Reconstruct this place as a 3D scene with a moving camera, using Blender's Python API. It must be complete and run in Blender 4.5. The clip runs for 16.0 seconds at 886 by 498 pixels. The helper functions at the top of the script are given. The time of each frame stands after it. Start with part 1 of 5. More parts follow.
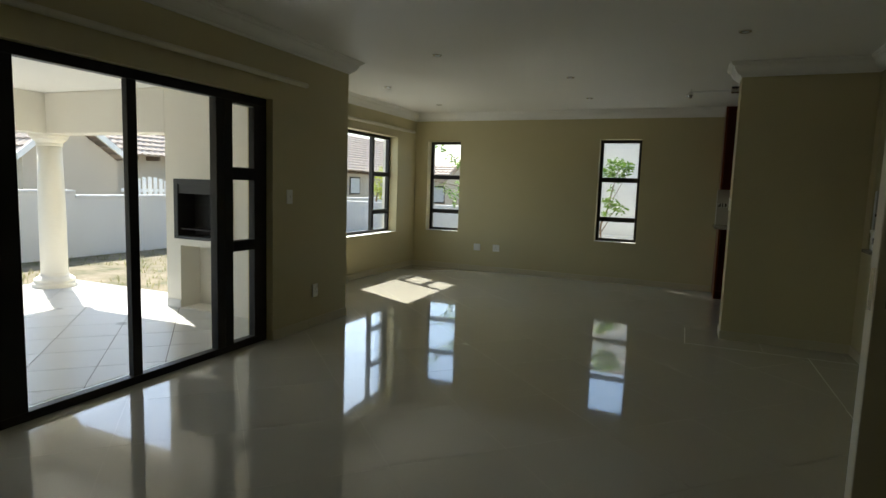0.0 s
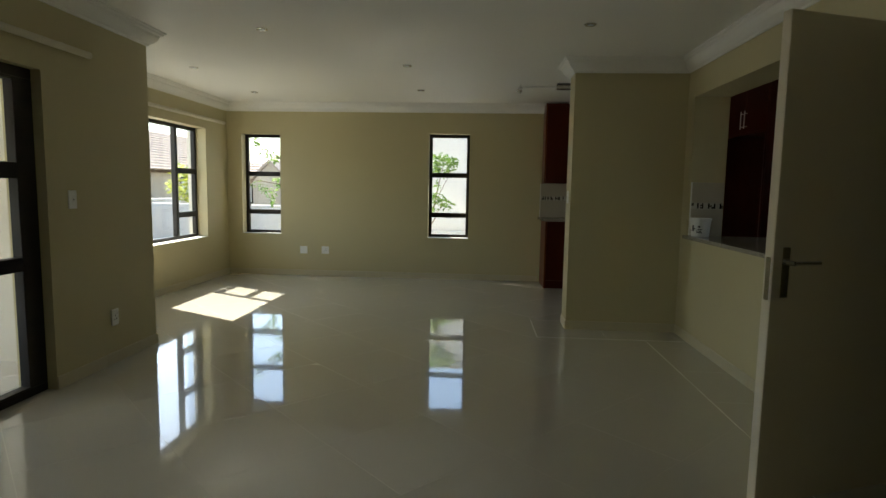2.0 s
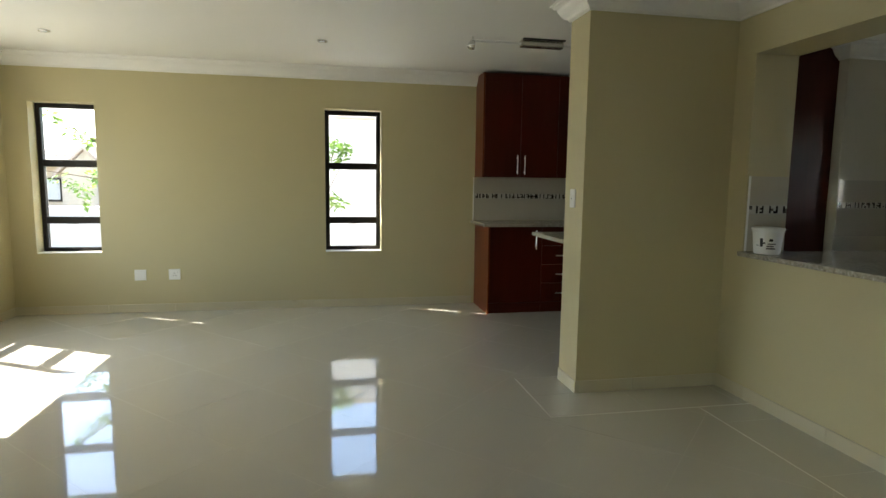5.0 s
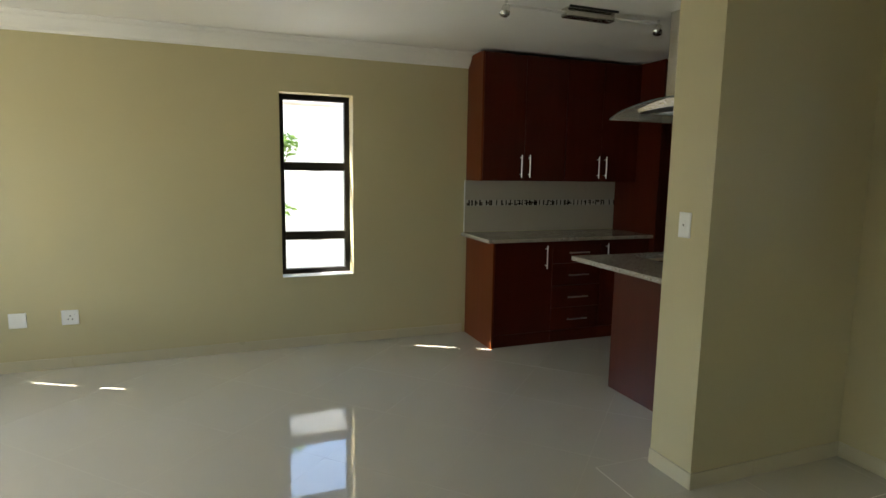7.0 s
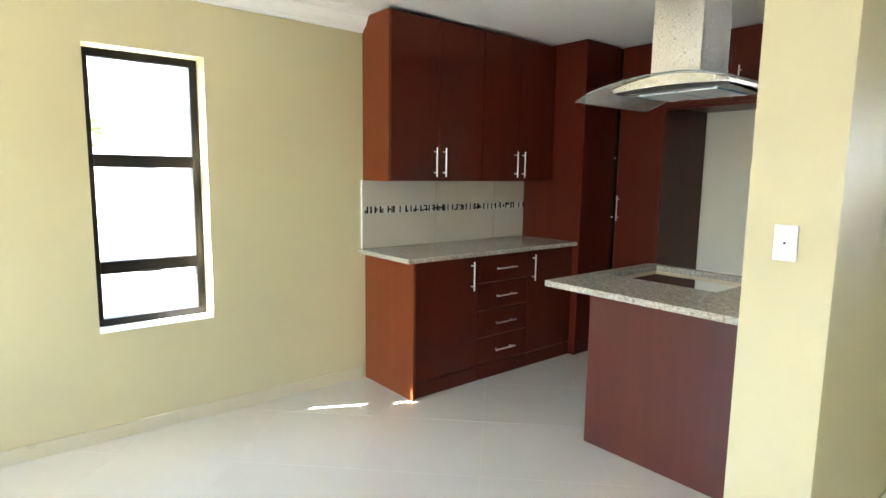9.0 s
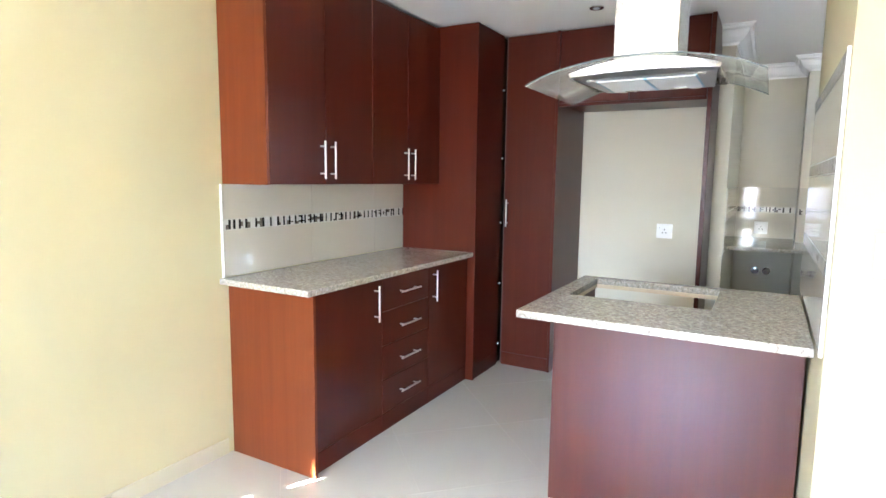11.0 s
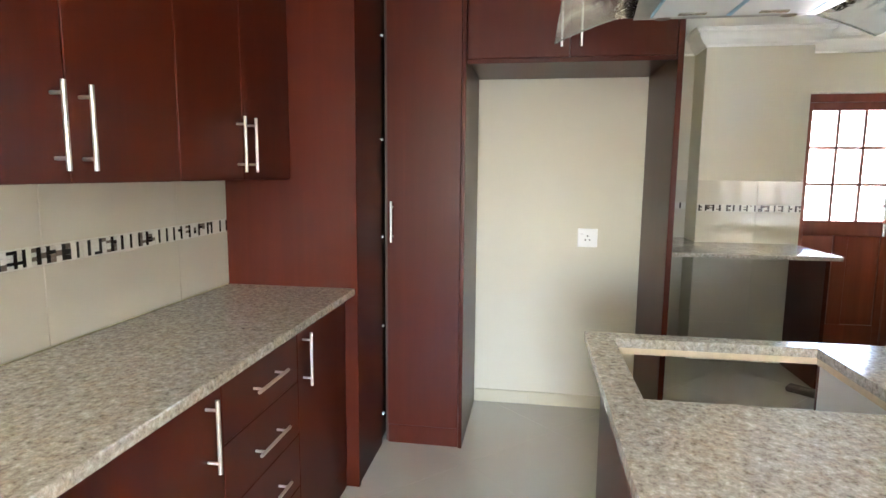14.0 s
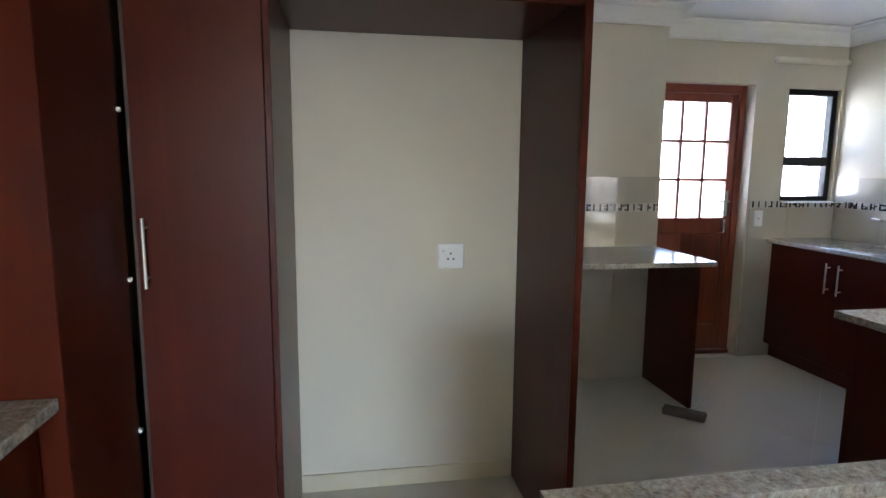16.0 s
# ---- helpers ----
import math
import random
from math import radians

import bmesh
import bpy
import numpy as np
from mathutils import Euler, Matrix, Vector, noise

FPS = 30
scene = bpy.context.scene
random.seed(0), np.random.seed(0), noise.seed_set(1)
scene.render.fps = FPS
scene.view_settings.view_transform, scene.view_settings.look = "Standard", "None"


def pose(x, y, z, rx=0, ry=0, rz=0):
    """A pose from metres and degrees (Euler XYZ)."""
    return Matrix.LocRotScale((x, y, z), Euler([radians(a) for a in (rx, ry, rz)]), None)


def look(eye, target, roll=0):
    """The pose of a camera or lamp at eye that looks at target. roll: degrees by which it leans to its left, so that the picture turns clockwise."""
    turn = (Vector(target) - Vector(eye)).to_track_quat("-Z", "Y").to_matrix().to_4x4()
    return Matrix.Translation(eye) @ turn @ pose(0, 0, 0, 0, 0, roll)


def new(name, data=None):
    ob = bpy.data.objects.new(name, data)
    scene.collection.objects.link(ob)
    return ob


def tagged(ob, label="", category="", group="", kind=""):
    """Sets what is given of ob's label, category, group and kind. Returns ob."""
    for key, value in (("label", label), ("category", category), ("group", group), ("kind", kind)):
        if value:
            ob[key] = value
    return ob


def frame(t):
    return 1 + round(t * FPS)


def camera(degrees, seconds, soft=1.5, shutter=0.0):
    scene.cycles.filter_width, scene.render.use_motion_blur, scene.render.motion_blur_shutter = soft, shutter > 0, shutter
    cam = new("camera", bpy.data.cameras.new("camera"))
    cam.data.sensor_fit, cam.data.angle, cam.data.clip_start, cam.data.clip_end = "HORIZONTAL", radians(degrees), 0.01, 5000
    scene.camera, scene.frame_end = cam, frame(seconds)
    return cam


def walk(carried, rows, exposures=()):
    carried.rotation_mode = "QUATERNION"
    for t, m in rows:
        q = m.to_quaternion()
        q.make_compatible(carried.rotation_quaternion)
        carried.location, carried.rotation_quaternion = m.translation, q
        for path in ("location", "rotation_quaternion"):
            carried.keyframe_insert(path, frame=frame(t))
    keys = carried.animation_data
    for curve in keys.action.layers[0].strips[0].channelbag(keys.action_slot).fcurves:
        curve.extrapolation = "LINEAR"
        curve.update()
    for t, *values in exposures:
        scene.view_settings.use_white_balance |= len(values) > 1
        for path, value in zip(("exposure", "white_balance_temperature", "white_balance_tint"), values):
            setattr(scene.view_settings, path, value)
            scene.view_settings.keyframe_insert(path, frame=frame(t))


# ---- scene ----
cam = camera(75.7, 16.0)
PATH = [
    (0, (0.296, -0.254, 1.277), (-0.477, 1.578, 1.06), 1.9),
    (0.5, (0.185, -0.241, 1.273), (-0.386, 1.664, 1.063), 1.6),
    (1, (0.09, -0.205, 1.265), (-0.269, 1.751, 1.06), 1.3),
    (1.5, (-0.009, -0.055, 1.262), (-0.225, 1.922, 1.055), 1.2),
    (2, (-0.133, 0.146, 1.261), (-0.265, 2.131, 1.051), 1.0),
    (2.5, (-0.261, 0.445, 1.266), (-0.316, 2.433, 1.052), 1.0),
    (3, (-0.338, 0.814, 1.262), (-0.322, 2.802, 1.046), 0.9),
    (3.5, (-0.465, 1.134, 1.26), (-0.378, 3.121, 1.046), 0.9),
    (4, (-0.543, 1.476, 1.25), (-0.347, 3.455, 1.035), 0.8),
    (6.5, (-1.244, 3.132, 1.41), (-0.63, 5.016, 1.144), 0.9),
    (7, (-1.285, 3.476, 1.43), (-0.577, 5.327, 1.159), 0.9),
    (7.5, (-1.327, 3.82, 1.421), (-0.505, 5.624, 1.157), 0.8),
    (8, (-1.336, 4.174, 1.419), (-0.373, 5.906, 1.151), 0.8),
    (10.5, (-1.312, 5.549, 1.394), (0.329, 6.667, 1.149), 0.7),
    (11, (-1.198, 5.78, 1.392), (0.529, 6.759, 1.148), 0.7),
    (11.5, (-1.094, 6.005, 1.398), (0.698, 6.859, 1.152), 0.6),
    (12, (-0.972, 6.205, 1.396), (0.878, 6.923, 1.147), 0.8),
    (12.5, (-0.782, 6.364, 1.395), (1.104, 6.979, 1.145), 0.6),
    (13, (-0.564, 6.525, 1.396), (1.349, 7.05, 1.143), 0.7),
    (13.5, (-0.326, 6.668, 1.398), (1.614, 7.08, 1.14), 0.6),
    (14, (-0.051, 6.759, 1.387), (1.908, 7.063, 1.124), 0.5),
    (14.5, (0.197, 6.838, 1.396), (2.17, 7.023, 1.126), 0.5),
    (15, (0.437, 6.891, 1.392), (2.419, 6.903, 1.121), 0.4),
    (15.5, (0.708, 6.882, 1.4), (2.682, 6.714, 1.124), 0.5),
    (16, (0.947, 6.877, 1.395), (2.899, 6.541, 1.115), 0.5),
]

EXPOSURES = [(0.0, 1.21, 6650, 4), (0.5, 1.2, 6750, 4), (1.0, 1.38, 6800, 5), (1.5, 1.54, 6850, 5), (2.0, 1.74, 6950, 5), (2.5, 2.04, 6950, 6), (3.5, 2.44, 6850, 6), (4.2, 2.58, 6750, 6), (6.5, 2.73, 6750, 7), (7.4, 2.51, 6750, 7), (8.2, 3.71, 6550, 8), (10.3, 5.17, 5650, 16), (11.0, 5.57, 5700, 18), (11.5, 5.77, 5700, 19), (12.0, 5.89, 5800, 19), (13.0, 5.8, 6150, 19), (14.0, 5.46, 6330, 18), (15.0, 4.98, 6170, 18), (16.0, 4.45, 5900, 18)]
walk(cam, [(t, look(e, g, r)) for t, e, g, r in PATH], EXPOSURES)

# ---- light ----
SUN_WAY = Vector((0.79, -0.425, -1.0)).normalized()
sun_data = bpy.data.lights.new("sun", "SUN")
sun_data.energy, sun_data.angle, sun_data.color = 5.0, radians(0.5), (1.0, 0.96, 0.90)
sun = new("sun", sun_data)
sun.rotation_mode = "QUATERNION"
sun.rotation_quaternion = SUN_WAY.to_track_quat("-Z", "Y")
world = bpy.data.worlds.new("sky")
scene.world = world
world.use_nodes = True
wn = world.node_tree
sky = wn.nodes.new("ShaderNodeTexSky")
sky.sky_type, sky.sun_disc = "NISHITA", False
sky.sun_elevation = math.asin(-SUN_WAY.z)
sky.sun_rotation = math.atan2(-SUN_WAY.x, -SUN_WAY.y)
wn.links.new(sky.outputs["Color"], wn.nodes["Background"].inputs["Color"])
wn.nodes["Background"].inputs["Strength"].default_value = 0.15
# added lamp outside the wide window, boosting the sky's light indoors
sky_data = bpy.data.lights.new("window_sky_boost", "AREA")
sky_data.shape, sky_data.size, sky_data.size_y = "RECTANGLE", 1.36, 1.48
sky_data.energy, sky_data.color = 2.6, (0.82, 0.92, 1.0)
sky_boost = new("window_sky_boost", sky_data)
sky_boost.matrix_world = look((-4.03, 6.69, 1.285), (0.0, 6.69, 1.285))
scene.cycles.max_bounces, scene.cycles.diffuse_bounces = 16, 6
# the polished floor throws the sun's patch back onto the ceiling
scene.cycles.caustics_reflective, scene.cycles.blur_glossy, scene.cycles.sample_clamp_indirect = True, 0.0, 20.0
scene.cycles.use_guiding, scene.cycles.use_surface_guiding, scene.cycles.guiding_training_samples = True, True, 64

# ---- materials ----
def shader(name, base, rough=0.5, metal=0.0, spec=0.5):
    m = bpy.data.materials.new(name)
    m.use_nodes = True
    n = m.node_tree.nodes
    b = n["Principled BSDF"]
    b.inputs["Base Color"].default_value = (*base, 1)
    b.inputs["Roughness"].default_value = rough
    b.inputs["Metallic"].default_value = metal
    b.inputs["Specular IOR Level"].default_value = spec
    return m, n, m.node_tree.links, b


def coords(n, l, scale=(1, 1, 1), turn=(0, 0, 0)):
    g = n.new("ShaderNodeNewGeometry")
    mp = n.new("ShaderNodeMapping")
    mp.inputs["Scale"].default_value = scale
    mp.inputs["Rotation"].default_value = turn
    l.new(g.outputs["Position"], mp.inputs["Vector"])
    return mp.outputs["Vector"]


def grain(n, l, vec, scale, detail=4.0, rough=0.55, distort=0.0):
    t = n.new("ShaderNodeTexNoise")
    t.inputs["Scale"].default_value = scale
    t.inputs["Detail"].default_value = detail
    t.inputs["Roughness"].default_value = rough
    t.inputs["Distortion"].default_value = distort
    l.new(vec, t.inputs["Vector"])
    return t.outputs["Fac"]


def ramp(n, l, fac, stops):
    r = n.new("ShaderNodeValToRGB")
    e = r.color_ramp.elements
    while len(e) < len(stops):
        e.new(0.5)
    for k, (p, c) in zip(e, stops):
        k.position, k.color = p, (*c, 1)
    l.new(fac, r.inputs["Fac"])
    return r.outputs["Color"]


def mix(n, l, fac, a, b, mode="MIX"):
    x = n.new("ShaderNodeMix")
    x.data_type, x.blend_type = "RGBA", mode
    for sock, v in ((x.inputs[0], fac), (x.inputs[6], a), (x.inputs[7], b)):
        if hasattr(v, "is_linked"):
            l.new(v, sock)
        elif isinstance(v, tuple):
            sock.default_value = (*v, 1)
        else:
            sock.default_value = v
    return x.outputs[2]


def bump(n, l, b, height, strength, distance=0.002):
    u = n.new("ShaderNodeBump")
    u.inputs["Strength"].default_value = strength
    u.inputs["Distance"].default_value = distance
    l.new(height, u.inputs["Height"])
    l.new(u.outputs["Normal"], b.inputs["Normal"])


def span(n, l, fac, lo, hi):
    r = n.new("ShaderNodeMapRange")
    r.inputs["To Min"].default_value, r.inputs["To Max"].default_value = lo, hi
    l.new(fac, r.inputs["Value"])
    return r.outputs["Result"]


def tint(c, k):
    return tuple(min(1.0, v * k) for v in c)


def paint(name, base, rough=0.55, vary=0.06, relief=0.25, scale=1.0):
    """Rolled wall paint: faint mottling and an orange-peel relief."""
    m, n, l, b = shader(name, base, rough)
    v = coords(n, l)
    big = grain(n, l, v, 0.9 * scale, 3)
    fine = grain(n, l, v, 160, 3)
    l.new(mix(n, l, big, tint(base, 1 - vary), tint(base, 1 + vary)), b.inputs["Base Color"])
    l.new(span(n, l, big, rough - 0.06, rough + 0.06), b.inputs["Roughness"])
    bump(n, l, b, fine, relief, 0.0012)
    return m


def polished_tile(name, base, rough, vary=0.03, wave=0.06, piece=0.02):
    """Glazed or polished porcelain, a little wavy, each piece a touch different."""
    m, n, l, b = shader(name, base, rough)
    v = coords(n, l)
    cloud = grain(n, l, v, 2.2, 5)
    speck = grain(n, l, v, 90, 3)
    info = n.new("ShaderNodeObjectInfo")
    c1 = mix(n, l, cloud, tint(base, 1 - vary), tint(base, 1 + vary))
    c2 = mix(n, l, speck, tint(base, 0.985), tint(base, 1.015))
    c3 = mix(n, l, 0.35, c1, c2)
    c4 = mix(n, l, info.outputs["Random"], (1 - piece,) * 3, (1.0, 1.0, 1.0))
    l.new(mix(n, l, 1.0, c3, c4, "MULTIPLY"), b.inputs["Base Color"])
    smear = grain(n, l, v, 3.0, 4, 0.6, 0.4)
    l.new(span(n, l, smear, rough * 0.75, rough * 1.25), b.inputs["Roughness"])
    bump(n, l, b, grain(n, l, v, 3.5, 1), wave, 0.004)
    return m


def timber(name, dark, light, rough=0.28, along="z", relief=0.06):
    """Stained veneer with long grain along one axis."""
    m, n, l, b = shader(name, dark, rough)
    s = {"z": (14, 14, 0.7), "x": (0.7, 14, 14), "y": (14, 0.7, 14)}[along]
    info = n.new("ShaderNodeObjectInfo")
    g = n.new("ShaderNodeNewGeometry")
    off = n.new("ShaderNodeVectorMath")
    off.operation = "MULTIPLY_ADD"
    com = n.new("ShaderNodeCombineXYZ")
    for k in range(3):
        l.new(info.outputs["Random"], com.inputs[k])
    l.new(com.outputs[0], off.inputs[0])
    off.inputs[1].default_value = (7, 5, 9)
    l.new(g.outputs["Position"], off.inputs[2])
    mp = n.new("ShaderNodeMapping")
    mp.inputs["Scale"].default_value = s
    l.new(off.outputs[0], mp.inputs["Vector"])
    v = mp.outputs["Vector"]
    band = grain(n, l, v, 0.9, 6, 0.6, 0.8)
    fine = grain(n, l, v, 5.0, 5, 0.7, 0.2)
    c = ramp(n, l, band, [(0.25, dark), (0.75, light)])
    f = ramp(n, l, fine, [(0.35, (0.80, 0.78, 0.78)), (0.62, (1, 1, 1))])
    l.new(mix(n, l, 0.28, c, f, "MULTIPLY"), b.inputs["Base Color"])
    l.new(span(n, l, fine, rough - 0.02, rough + 0.03), b.inputs["Roughness"])
    bump(n, l, b, fine, relief, 0.0005)
    return m


def speckled_stone(name):
    """Polished grey-beige granite with dark, white and rose crystals."""
    m, n, l, b = shader(name, (0.4, 0.36, 0.32), 0.13)
    v = coords(n, l)
    base = ramp(n, l, grain(n, l, v, 74, 6, 0.72), [(0.30, (0.13, 0.113, 0.092)), (0.43, (0.31, 0.283, 0.238)), (0.56, (0.42, 0.392, 0.336)), (0.70, (0.62, 0.59, 0.53))])
    rose = ramp(n, l, grain(n, l, v, 38, 3), [(0.5, (1, 1, 1)), (0.66, (1.0, 0.94, 0.89))])
    vo = n.new("ShaderNodeTexVoronoi")
    vo.inputs["Scale"].default_value = 210
    l.new(v, vo.inputs["Vector"])
    dots = ramp(n, l, vo.outputs["Distance"], [(0.10, (0.45, 0.42, 0.40)), (0.24, (1, 1, 1))])
    c = mix(n, l, 1.0, base, rose, "MULTIPLY")
    l.new(mix(n, l, 0.6, c, dots, "MULTIPLY"), b.inputs["Base Color"])
    l.new(span(n, l, grain(n, l, v, 5, 3), 0.08, 0.2), b.inputs["Roughness"])
    return m


def metal(name, base, rough, scratch=0.08, stretch=(1, 1, 1)):
    m, n, l, b = shader(name, base, rough, 1.0)
    v = coords(n, l, stretch)
    l.new(span(n, l, grain(n, l, v, 120, 3), rough - scratch / 2, rough + scratch), b.inputs["Roughness"])
    return m


def plain(name, base, rough=0.45, vary=0.05, scale=6.0):
    m, n, l, b = shader(name, base, rough)
    v = coords(n, l)
    l.new(mix(n, l, grain(n, l, v, scale, 4), tint(base, 1 - vary), tint(base, 1 + vary)), b.inputs["Base Color"])
    l.new(span(n, l, grain(n, l, v, scale * 3, 3), rough - 0.05, rough + 0.08), b.inputs["Roughness"])
    return m


def clear_glass(name, tone=(1, 1, 1), gloss_least=0.02):
    """Thin clear sheet: see-through, with a gloss that grows towards grazing angles."""
    m = bpy.data.materials.new(name)
    m.use_nodes = True
    n, l = m.node_tree.nodes, m.node_tree.links
    n.remove(n["Principled BSDF"])
    clear, gloss, both, edge = (n.new("ShaderNode" + k) for k in ("BsdfTransparent", "BsdfGlossy", "MixShader", "LayerWeight"))
    rise, scale = n.new("ShaderNodeMath"), n.new("ShaderNodeMath")
    rise.operation, scale.operation = "POWER", "MULTIPLY_ADD"
    rise.inputs[1].default_value, scale.inputs[1].default_value, scale.inputs[2].default_value = 4.5, 0.5, gloss_least
    clear.inputs["Color"].default_value = (*tone, 1)
    gloss.inputs["Roughness"].default_value = 0.02
    l.new(edge.outputs["Facing"], rise.inputs[0])
    l.new(rise.outputs[0], scale.inputs[0])
    l.new(scale.outputs[0], both.inputs[0])
    l.new(clear.outputs[0], both.inputs[1])
    l.new(gloss.outputs[0], both.inputs[2])
    l.new(both.outputs[0], n["Material Output"].inputs["Surface"])
    return m


WALL = paint("olive_cream_wall_paint", (0.515, 0.457, 0.268), 0.5)
# wall paint paled in colour to stand in for the kitchen's different light
KITCHEN_LIT_WALL = paint("wall_paint_paled_for_kitchen_light", (0.57, 0.53, 0.41), 0.5)
WHITE = paint("white_ceiling_paint", (0.82, 0.81, 0.77), 0.6, 0.03)
OUTWALL = paint("cream_outside_plaster", (0.74, 0.71, 0.635), 0.7, 0.06, 0.5)
GREYWALL = paint("pale_grey_boundary_plaster", (0.62, 0.62, 0.615), 0.8, 0.08, 0.5)
HOUSEWALL = paint("tan_house_plaster", (0.50, 0.44, 0.35), 0.8, 0.08, 0.5)
FLOOR = polished_tile("polished_porcelain", (0.555, 0.532, 0.458), 0.02, 0.03, 0.008, 0.006)
for sock, value in (("Specular IOR Level", 0.6), ("Coat Weight", 0.6), ("Coat Roughness", 0.085)):
    FLOOR.node_tree.nodes["Principled BSDF"].inputs[sock].default_value = value
GROUT = plain("tile_grout", (0.50, 0.478, 0.40), 0.5)
PALEGROUT = plain("pale_border_grout", (0.78, 0.76, 0.70), 0.55)
SKIRT = polished_tile("skirting_porcelain", (0.53, 0.48, 0.335), 0.3)
WTILE = polished_tile("glossy_grey_wall_tile", (0.50, 0.462, 0.375), 0.05, 0.03, 0.01)
PATIO = polished_tile("matt_patio_tile", (0.58, 0.58, 0.57), 0.3, 0.05, 0.02)
PGROUT = plain("dark_patio_grout", (0.16, 0.15, 0.14), 0.9)
MAHOG = timber("mahogany_veneer", (0.058, 0.0083, 0.0028), (0.076, 0.0119, 0.0039), 0.30)
MAHOG_X = timber("mahogany_veneer_level", (0.058, 0.0083, 0.0028), (0.076, 0.0119, 0.0039), 0.30, along="x")
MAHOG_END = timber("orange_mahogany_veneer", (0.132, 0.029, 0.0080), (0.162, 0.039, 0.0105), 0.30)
MAHOG_PORES = timber("open_grained_mahogany_veneer", (0.058, 0.0083, 0.0028), (0.076, 0.0119, 0.0039), 0.29, relief=0.11)
for wood in (MAHOG, MAHOG_X, MAHOG_END):
    wood.node_tree.nodes["Principled BSDF"].inputs["Specular IOR Level"].default_value = 0.2
DOORWOOD = timber("stained_door_timber", (0.16, 0.030, 0.012), (0.26, 0.06, 0.025), 0.35)
CARCASS = plain("dark_brown_board", (0.06, 0.035, 0.022), 0.45)
GRANITE = speckled_stone("speckled_granite")
STEEL = metal("brushed_steel", (0.60, 0.57, 0.51), 0.24)
HANDLE = metal("satin_steel_bar", (0.80, 0.78, 0.74), 0.36)
CHROME = metal("chrome", (0.75, 0.75, 0.74), 0.12)
BRONZE = plain("bronze_window_aluminium", (0.018, 0.0145, 0.012), 0.38)
BRONZE.node_tree.nodes["Principled BSDF"].inputs["Specular IOR Level"].default_value = 0.25
GLASS = clear_glass("window_glass")
HOODGLASS = clear_glass("hood_glass", (0.86, 0.88, 0.86), 0.045)
MELAMINE = plain("pale_melamine_board", (0.68, 0.67, 0.64), 0.3, 0.03)
WPLASTIC = plain("white_plastic", (0.80, 0.80, 0.78), 0.35, 0.02)
DPLASTIC = plain("dark_plastic", (0.02, 0.02, 0.02), 0.4)
DOORPAINT = paint("cream_door_enamel", (0.66, 0.60, 0.46), 0.4, 0.04, 0.1)
RAIL = plain("cream_enamel_rail", (0.66, 0.62, 0.50), 0.4, 0.03)
MDF = plain("raw_chipboard", (0.56, 0.45, 0.30), 0.8, 0.15, 60)
SOOT = plain("black_steel", (0.018, 0.018, 0.018), 0.5)
ROOFTILE = plain("buff_concrete_roof_tile", (0.46, 0.38, 0.32), 0.85, 0.22, 3)
GREYROOF = plain("grey_roof_tile", (0.17, 0.17, 0.19), 0.8, 0.15, 3)
BARK = plain("bark", (0.16, 0.11, 0.07), 0.9, 0.3, 20)
STONE = plain("rough_stone", (0.10, 0.085, 0.07), 0.9, 0.3, 25)
TILEDARK = plain("dark_mosaic_glass", (0.02, 0.016, 0.014), 0.12)
TILELIGHT = plain("pearl_mosaic_glass", (0.56, 0.54, 0.48), 0.2, 0.25, 220)
TILEMID = plain("brown_mosaic_glass", (0.14, 0.115, 0.09), 0.12)
HOODGREY = metal("grey_hood_steel", (0.42, 0.42, 0.42), 0.35)
BLUEFILM = plain("blue_film", (0.22, 0.42, 0.55), 0.4)
def pale_film(m, share):
    """A pale, uneven diffuse film over a clear sheet."""
    n, l = m.node_tree.nodes, m.node_tree.links
    out = n["Material Output"].inputs["Surface"]
    below = out.links[0].from_socket
    film, both, v = n.new("ShaderNodeBsdfDiffuse"), n.new("ShaderNodeMixShader"), coords(n, l)
    film.inputs["Color"].default_value = (0.72, 0.70, 0.64, 1)
    l.new(span(n, l, grain(n, l, v, 6, 4), share * 0.7, share * 1.3), both.inputs[0])
    l.new(below, both.inputs[1])
    l.new(film.outputs[0], both.inputs[2])
    l.new(both.outputs[0], out)


pale_film(HOODGLASS, 0.24)
GLASSEDGE = plain("polished_glass_edge", (0.13, 0.155, 0.145), 0.25)
SCREENGLASS = plain("satin_filter_mesh", (0.55, 0.58, 0.60), 0.35)


def leaf_green(name, a, c):
    m, n, l, b = shader(name, a, 0.5)
    g = n.new("ShaderNodeNewGeometry")
    l.new(mix(n, l, g.outputs["Random Per Island"], a, c), b.inputs["Base Color"])
    thin, both = n.new("ShaderNodeBsdfTranslucent"), n.new("ShaderNodeMixShader")
    both.inputs[0].default_value = 0.5
    l.new(mix(n, l, g.outputs["Random Per Island"], tint(a, 2.2), tint(c, 2.2)), thin.inputs["Color"])
    l.new(b.outputs[0], both.inputs[1])
    l.new(thin.outputs[0], both.inputs[2])
    l.new(both.outputs[0], n["Material Output"].inputs["Surface"])
    return m


LEAF = leaf_green("green_leaf", (0.05, 0.10, 0.02), (0.13, 0.20, 0.04))
YLEAF = leaf_green("yellow_green_leaf", (0.16, 0.20, 0.03), (0.30, 0.32, 0.05))


